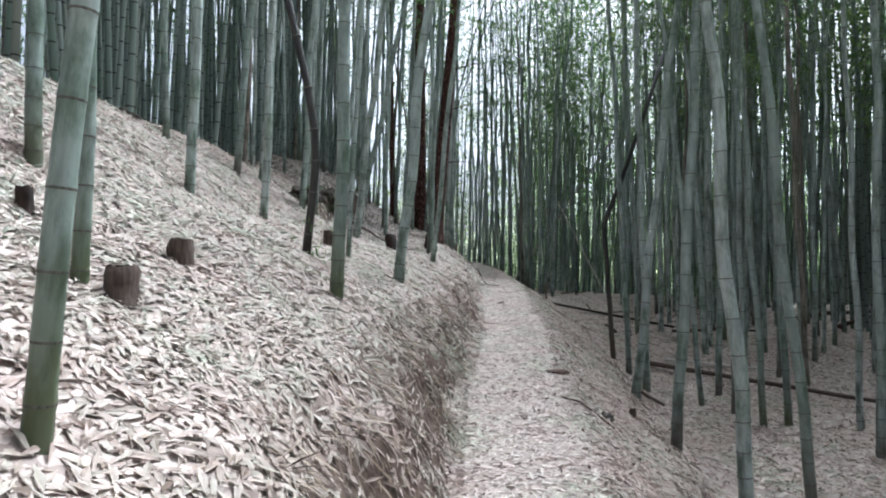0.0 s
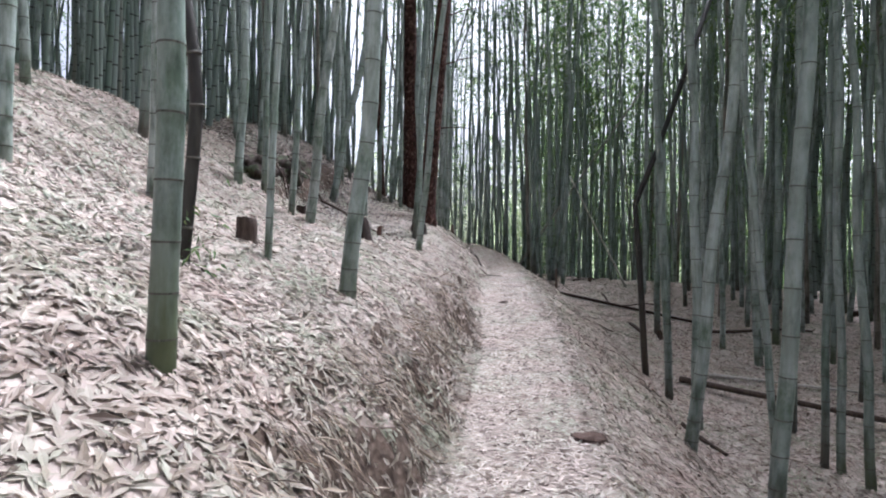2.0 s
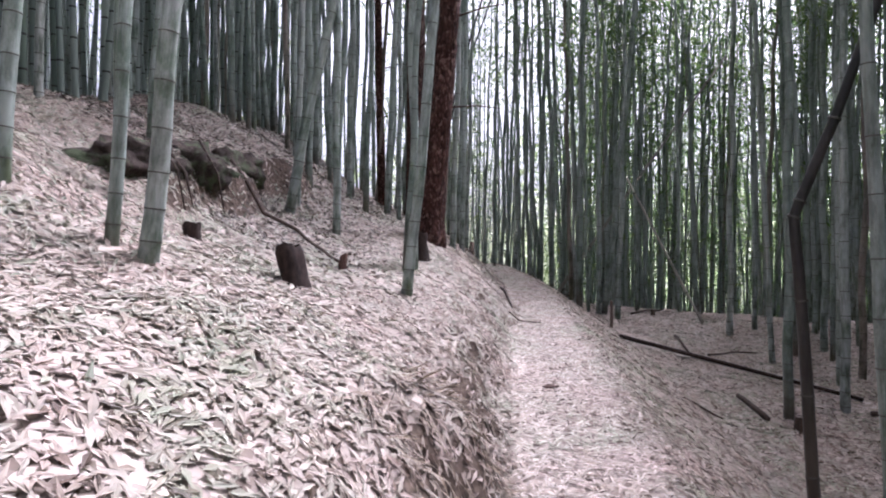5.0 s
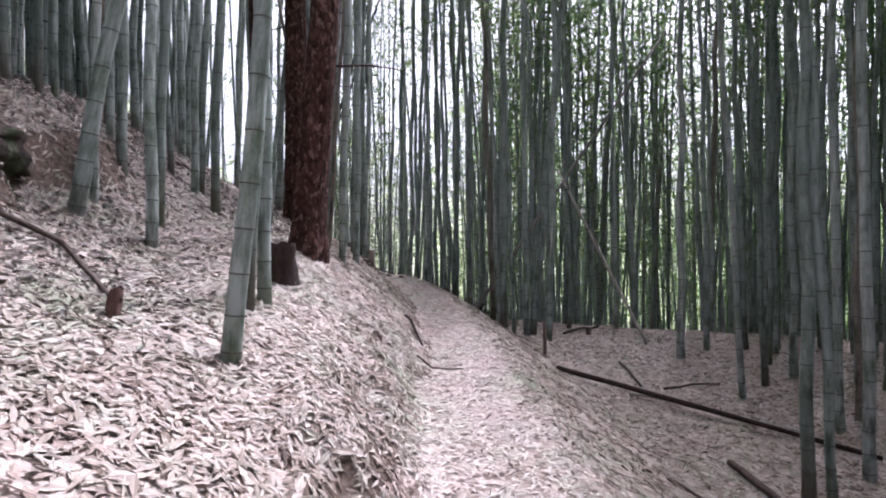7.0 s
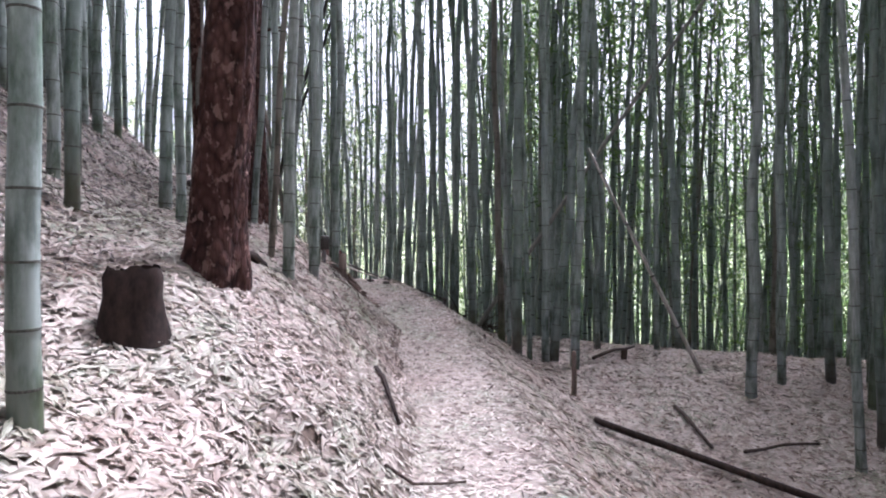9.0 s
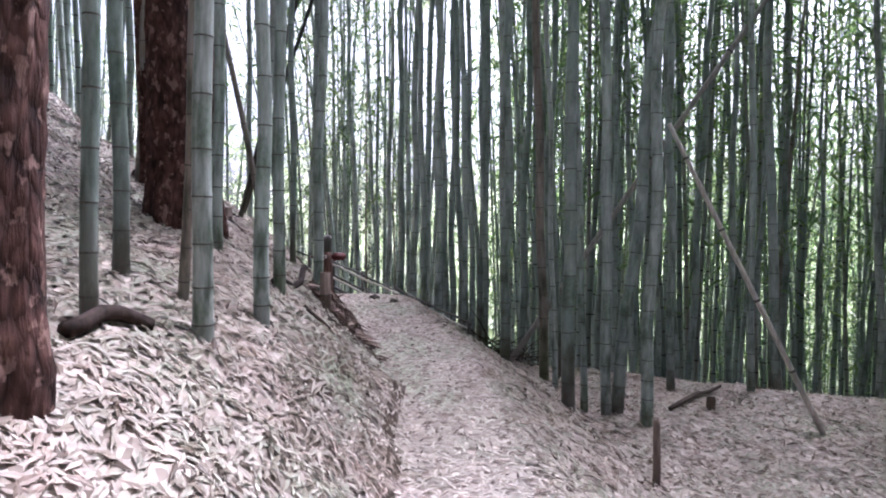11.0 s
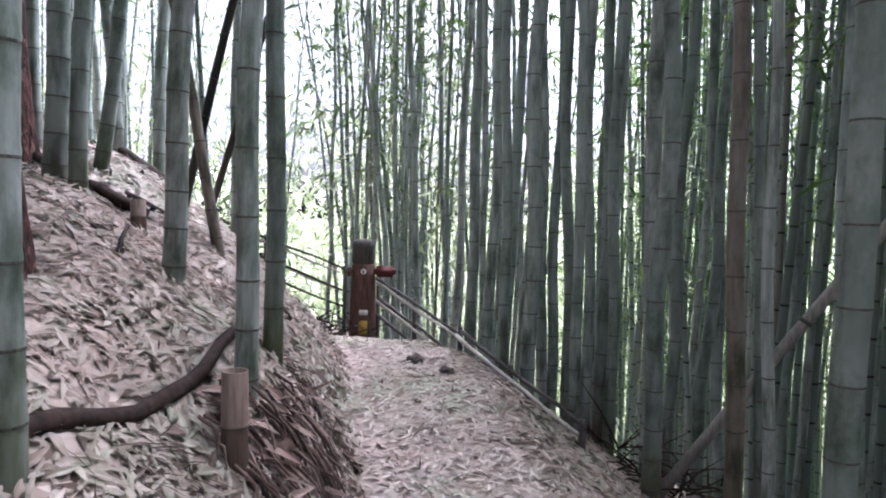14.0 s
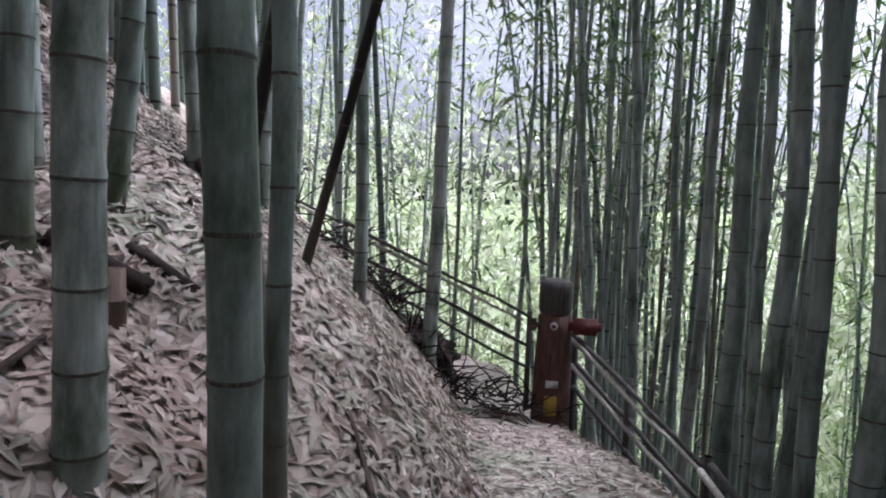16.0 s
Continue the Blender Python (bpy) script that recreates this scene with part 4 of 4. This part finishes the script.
fallen("fallen_stick", "dark stick on the lower terrace beside bamboo", between((3.61, 8.64), (3.87, 8.06), 4, 0.01, 0.03), 0.05, DEADWOOD, 6, 24, "stick")
fallen("fallen_branch", "dark rotten log high on the bank", between((-1.7, 19.25), (-1.27, 19.15), 5, 0.02, 0.02), 0.11, STUMPWOOD, 9, 25, "branch", 0.8)
fallen("fallen_branch", "dark log lying behind a bamboo on the bank", between((-1.02, 19.14), (-0.75, 19.3), 5, 0.02, 0.02), 0.08, STUMPWOOD, 9, 26, "branch", 0.9)
fallen("fallen_branch", "dark rotten log below the hilltop", between((-1.9, 20.4), (-1.2, 20.1), 6, 0.03, 0.02), 0.1, STUMPWOOD, 9, 28, "branch", 0.7)


def propped(label, x, y, lean_x, lean_y, tall, thick, material, seed):
    """A dead pole that leans against the standing bamboo."""
    foot = on_ground(x, y, -0.05)
    points = [foot + Vector((lean_x, lean_y, 1)) * (tall * k / 9) for k in range(10)]
    thing = new("leaning_pole")
    part("stem", bar(bmesh.new(), points, [thick * 0.5 * (1 - 0.035 * k) for k in range(10)], 10, 0.03, seed), material, thing)
    for k in (2, 4, 6, 8):
        ring = bmesh.new()
        p = points[k]
        bar(ring, [p, p + Vector((lean_x, lean_y, 1)) * 0.018], [thick * 0.56, thick * 0.56], 10)
        part("joint_ring", ring, RING, thing)
    return tagged(thing, label, "pole", "leaning poles")


propped("pale dead bamboo pole leaning against the grove", 5.02, 18.6, -0.515, 0.0, 2.9, 0.055, PALEWOOD, 1)
propped("dead bamboo pole slanting across the standing culms", 2.18, 19.95, 0.68, -0.04, 5.2, 0.07, GREYED, 2)


def broken_culm(label, points, thick, seed):
    """A dead dark culm that has snapped or bent on its way up."""
    thing = new("broken_bamboo")
    n = len(points)
    part("culm", bar(bmesh.new(), points, [thick * 0.5 * (1 - 0.25 * k / n) for k in range(n)], 10, 0.05, seed), CULM_DARK, thing)
    for a, b in zip(points[1:], points[2:]):
        way = (b - a).normalized()
        part("joint_ring", bar(bmesh.new(), [a - way * 0.008, a + way * 0.008], [thick * 0.53, thick * 0.53], 10), RING, thing)
    return tagged(thing, label, "bamboo", "bamboo grove")


g = on_ground(3.69, 10.62, -0.1)
broken_culm("dark dead bamboo snapped and bent over halfway up", [g, g + Vector((-0.04, 0, 0.5)), g + Vector((-0.08, 0, 1.1)), g + Vector((-0.13, 0, 1.8)),
            g + Vector((-0.18, 0.02, 2.42)), g + Vector((-0.14, 0.02, 2.54)), g + Vector((0.1, 0.02, 3.15)), g + Vector((0.42, 0.02, 4.1)), g + Vector((0.9, 0.05, 5.6))], 0.09, 1)
g = on_ground(-0.2, 5.25, -0.1)
broken_culm("dark dead bamboo with a bowed stem", [g, g + Vector((0.03, 0, 0.3)), g + Vector((0.07, 0, 0.7)), g + Vector((0.09, 0, 1.0)), g + Vector((0.07, 0, 1.3)),
            g + Vector((0.0, 0, 1.7)), g + Vector((-0.12, 0, 2.2)), g + Vector((-0.3, 0, 2.9)), g + Vector((-0.6, 0, 4.2))], 0.085, 2)


def bamboo_stub(x, y, thick, tall):
    """A tan sawn-off culm with a pale hollow top and a joint."""
    thing = new("bamboo_stub")
    thing.location = on_ground(x, y)
    r = thick / 2
    v, f = tube([(0, 0, -0.2), (0, 0, tall * 0.38), (0, 0, tall * 0.4), (0, 0, tall * 0.42), (0, 0, tall), (0, 0, tall), (0, 0, tall * 0.6)],
                [r * 1.05, r, r * 1.07, r, r * 0.97, r * 0.8, r * 0.78], 20)
    body = new("culm", mesh_from("stub_culm", v, f, TAN_WOOD, smooth=True))
    body.parent = thing
    ring = bmesh.new()
    bar(ring, [(0, 0, tall * 0.395), (0, 0, tall * 0.412)], [r * 1.09, r * 1.09], 20)
    part("joint_ring", ring, RING, thing)
    return tagged(thing, "tan sawn-off bamboo stub in the bank", "bamboo stub")


TAN_WOOD = wood_material("tan_wood", (0.1, 0.07, 0.055), (0.2, 0.15, 0.125))
bamboo_stub(0.56, 17.85, 0.088, 0.3)
bamboo_stub(-0.69, 19.13, 0.08, 0.16)


def root_mass(x, y):
    """A clump of brown hanging root fibres where the bank is cut away under the bamboo pair."""
    thing = new("root_mass")
    rnd = random.Random(8)
    core = bmesh.new()
    bmesh.ops.create_icosphere(core, subdivisions=4, radius=1.0)
    z = floor_at(x, y)
    for v in core.verts:
        k = 1 + 0.25 * noise.noise(v.co * 2.2) + 0.12 * noise.noise(v.co * 6)
        v.co = Vector((x + v.co.x * 0.1 * k, y + v.co.y * 0.24 * k, z - 0.1 + v.co.z * 0.1 * k))
    part("earth_core", core, ROOT_EARTH, thing)
    for k in range(70):
        px, py = x + rnd.uniform(-0.12, 0.14), y + rnd.uniform(-0.34, 0.3)
        top = on_ground(px, py, rnd.uniform(0.01, 0.07))
        end = on_ground(px + rnd.uniform(0.06, 0.2), py + rnd.uniform(-0.1, 0.06), 0.008)
        bend = (top + end) / 2 + Vector((rnd.uniform(0.0, 0.03), rnd.uniform(-0.03, 0.03), 0.02))
        part("root", bar(bmesh.new(), [top, bend, end], [0.007, 0.006, 0.002], 5, 0.1, k), ROOT_EARTH if k % 3 else TAN_WOOD, thing)
    return tagged(thing, "brown root fibres hanging from the cut bank", "roots")


ROOT_EARTH = wood_material("root_earth", (0.04, 0.025, 0.019), (0.13, 0.085, 0.068), (30, 30, 5))
root_mass(0.55, 18.12)


def lump(name, label, x, y, size, material, seed, category, squash=0.7, up=0.0):
    thing = new(name)
    bm = bmesh.new()
    bmesh.ops.create_icosphere(bm, subdivisions=4, radius=1.0)
    z = floor_at(x, y)
    for v in bm.verts:
        k = 1 + 0.35 * noise.noise(v.co * 1.7 + Vector((seed, 0, 0))) + 0.2 * noise.noise(v.co * 4.5 + Vector((0, seed, 0)))
        v.co = Vector((x + v.co.x * size[0] * k, y + v.co.y * size[1] * k, z + up + v.co.z * size[2] * k * squash))
    part("body", bm, material, thing)
    return tagged(thing, label, category)


def mossy_earth():
    n = Nodes("mossy_earth", 0.95, 0.1)
    at = n.coords()
    soil = n.ramp(n.noise(12, 6, 0.7, at), (0.3, (0.015, 0.012, 0.01)), (0.7, (0.09, 0.07, 0.06)))
    n.bump(n.noise(18, 6, 0.7, at), 0.9, 0.03)
    return n.colour(n.mix(n.ramp(n.noise(3.5, 5, 0.7, at), (0.48, (0, 0, 0)), (0.6, (1, 1, 1))), soil, (0.07, 0.085, 0.05)))


MOSSY = mossy_earth()


def overhang(spots, label):
    """A dark bank of earth that stands out of the slope, with moss and bare roots on it."""
    thing = new("earth_overhang")
    for k, (x, y, wide, deep, tall) in enumerate(spots):
        bm = bmesh.new()
        bmesh.ops.create_icosphere(bm, subdivisions=4, radius=1.0)
        z = floor_at(x, y)
        for v in bm.verts:
            j = 1 + 0.3 * noise.noise(v.co * 1.9 + Vector((k, 0, 0))) + 0.22 * noise.noise(v.co * 5 + Vector((0, k, 0))) + 0.1 * noise.noise(v.co * 11)
            v.co = Vector((x + v.co.x * wide * j, y + v.co.y * deep * j, z - 0.2 + v.co.z * tall * j))
        part("earth", bm, MOSSY, thing)
    rnd = random.Random(4)
    for k in range(4):
        x, y, wide, deep, tall = rnd.choice(spots)
        a = Vector((x + wide * 0.7, y + rnd.uniform(-0.8, 0.8) * deep, floor_at(x, y) + tall * rnd.uniform(0.0, 0.25)))
        b = Vector((a.x + rnd.uniform(0.1, 0.3), a.y + rnd.uniform(-0.35, 0.1), 0))
        b.z = floor_at(b.x, b.y) + 0.01
        part("root", bar(bmesh.new(), [a, (a + b) / 2 + Vector((0.06, 0, 0.04)), b], [0.014, 0.011, 0.005], 6, 0.15, k), DEADWOOD, thing)
    return tagged(thing, label, "earth bank")


overhang([(-1.9, 10.9, 0.38, 0.65, 0.26), (-1.88, 11.75, 0.42, 0.7, 0.28), (-1.82, 12.55, 0.36, 0.55, 0.24)], "dark mossy overhang of earth with bare roots above the leaf bank")
overhang([(-1.0, 22.1, 0.42, 0.28, 0.22), (-1.65, 22.3, 0.45, 0.28, 0.24)], "dark mossy earth bank below the fence")
lump("clod", "dark clod of earth on the footpath", 0.66, 20.12, (0.06, 0.06, 0.06), STONE, 1, "clod")
lump("clod", "dark clod of earth at the footpath's edge", 0.9, 19.95, (0.05, 0.05, 0.05), STONE, 2, "clod")
lump("clod", "brown clod of earth on the trodden path", 2.25, 6.0, (0.13, 0.1, 0.04), ROOT_EARTH, 3, "clod")
lump("clod", "brown clod of earth on the trodden path", 1.75, 11.0, (0.06, 0.05, 0.03), ROOT_EARTH, 4, "clod")
lump("clod", "dark clod of earth at the path's edge", 2.6, 5.1, (0.06, 0.06, 0.07), STONE, 5, "clod")


def stake(x, y, thick, tall):
    """A slim tan stake, broken off at the top."""
    thing = new("stake")
    g = on_ground(x, y, -0.15)
    part("shaft", bar(bmesh.new(), [g, g + Vector((0.01, 0, tall * 0.5)), g + Vector((0, 0, tall + 0.13)), g + Vector((0.005, 0, tall + 0.15))],
                      [thick * 0.5, thick * 0.48, thick * 0.42, thick * 0.2], 10, 0.06, 4), TAN_WOOD, thing)
    return tagged(thing, "slim broken tan stake below the path", "stake")


stake(3.1, 17.4, 0.06, 0.5)

# ---- the signpost and the fence ----


def disc(bm, centre, radius, depth, sides=20):
    bar(bm, [centre, (centre[0], centre[1] - depth, centre[2])], [radius, radius], sides)
    return bm


def block(bm, low, high, bevel=0.008):
    bmesh.ops.create_cube(bm, size=1.0)
    for v in bm.verts:
        v.co = Vector([low[i] + (v.co[i] + 0.5) * (high[i] - low[i]) for i in range(3)])
    bmesh.ops.bevel(bm, geom=bm.edges[:], offset=bevel, segments=2, affect="EDGES")
    return bm


def signpost(x, y, turn):
    """A carved log post with a grey cap, a red pointer, a round badge and two small plates."""
    thing = new("signpost")
    thing.matrix_world = Matrix.Translation(on_ground(x, y)) @ Matrix.Rotation(radians(turn), 4, "Z")
    post = part("post", bar(bmesh.new(), [(0, 0, -0.25), (0, 0, 0.1), (0, 0, 0.4), (0, 0, 0.7), (0, 0, 0.8), (0, 0, 0.83)],
                            [0.145, 0.14, 0.132, 0.125, 0.12, 0.09], 24, 0.04, 3), REDWOOD, thing)
    part("cap", bar(bmesh.new(), [(0, 0, 0.81), (0, 0, 0.84), (0, 0, 1.0), (0, 0, 1.05), (0, 0, 1.07)], [0.1, 0.115, 0.118, 0.112, 0.06], 24, 0.03, 4), GREYWOOD, thing, "weathered grey wooden cap")
    part("pointer", block(bmesh.new(), (0.1, -0.1, 0.68), (0.33, -0.02, 0.8), 0.03), RED_PAINT, thing, "red painted pointer")
    part("stub_arm", block(bmesh.new(), (-0.2, -0.09, 0.69), (-0.1, 0.0, 0.78), 0.03), REDWOOD, thing)
    badge = part("badge", disc(bmesh.new(), (-0.01, -0.115, 0.745), 0.028, 0.02), WHITE_PAINT, thing, "round white badge")
    part("badge_mark", disc(bmesh.new(), (-0.01, -0.134, 0.745), 0.014, 0.006), RED_PAINT, badge)
    part("white_plate", block(bmesh.new(), (-0.05, -0.15, 0.3), (0.04, -0.13, 0.35), 0.003), WHITE_PAINT, thing, "small white plate")
    part("yellow_plate", block(bmesh.new(), (-0.055, -0.155, 0.1), (0.035, -0.135, 0.24), 0.003), YELLOW_PAINT, thing, "yellow plate")
    return tagged(thing, "carved reddish log signpost with a grey cap", "signpost")


signpost(-0.42, 22.42, 22)


def fence(line, tops, label):
    """A rustic fence of bamboo poles: posts and bundled rails that follow the ground's edge."""
    thing = new("fence")
    rnd = random.Random(21)
    for (x0, y0), (x1, y1), z0, z1 in zip(line, line[1:], tops, tops[1:]):
        a, b = Vector((x0, y0, z0)), Vector((x1, y1, z1))
        steps = max(2, round((b - a).length / 0.9))
        for k, drop in enumerate((0.0, 0.03, 0.2, 0.24, 0.42)):
            off = Vector((rnd.uniform(-0.03, 0.03), rnd.uniform(-0.03, 0.03), -drop + rnd.uniform(-0.02, 0.02)))
            pts = [a.lerp(b, s / 6) + off + Vector((0, 0, rnd.uniform(-0.012, 0.012))) for s in range(-0, 7)]
            part("rail", bar(bmesh.new(), pts, [0.019 - 0.0012 * s for s in range(7)], 8, 0.06, k), PALEWOOD if k % 2 else GREYWOOD, thing)
        for s in range(steps + 1):
            p = a.lerp(b, s / steps)
            foot = floor_at(p.x, p.y) - 0.2
            part("post", bar(bmesh.new(), [(p.x, p.y + 0.03, foot), (p.x, p.y + 0.03, p.z + 0.05)], [0.025, 0.022], 8, 0.05, s), GREYWOOD, thing)
    return tagged(thing, label, "fence")


fence([(-4.6, 22.9), (-2.6, 22.75), (-0.7, 22.62)], [2.75, 2.1, 1.48], "weathered bamboo pole fence climbing the hillside")
fence([(-0.3, 22.55), (0.78, 21.3), (1.75, 19.75)], [1.42, 1.12, 0.9], "low bamboo pole fence along the path's outer edge")


def brush(name, label, x, y, wide, tall, count, seed):
    """A tangle of dead twigs."""
    rnd = random.Random(seed)
    bm = bmesh.new()
    for k in range(count):
        px, py = x + rnd.gauss(0, wide * 0.45), y + rnd.gauss(0, wide * 0.3)
        p = on_ground(px, py, rnd.uniform(0.0, tall * 0.6))
        way = Vector((rnd.uniform(-1, 1), rnd.uniform(-1, 1), rnd.uniform(-0.2, 0.6))).normalized() * rnd.uniform(0.15, 0.5)
        bar(bm, [p, p + way * 0.5 + Vector((0, 0, 0.03)), p + way], [0.007, 0.005, 0.002], 4)
    thing = new(name)
    tagged(part("tangle", bm, STUMPWOOD, thing), kind="stuff")
    return tagged(thing, label, "brushwood")


brush("brushwood", "dark tangle of dead twigs behind the bank", -1.15, 22.2, 0.8, 0.35, 190, 5)
brush("brushwood", "dead twigs heaped below the fence", -1.9, 22.35, 0.8, 0.35, 150, 6)
brush("brushwood", "dead twigs along the drop's edge", 2.25, 20.2, 0.5, 0.2, 70, 7)
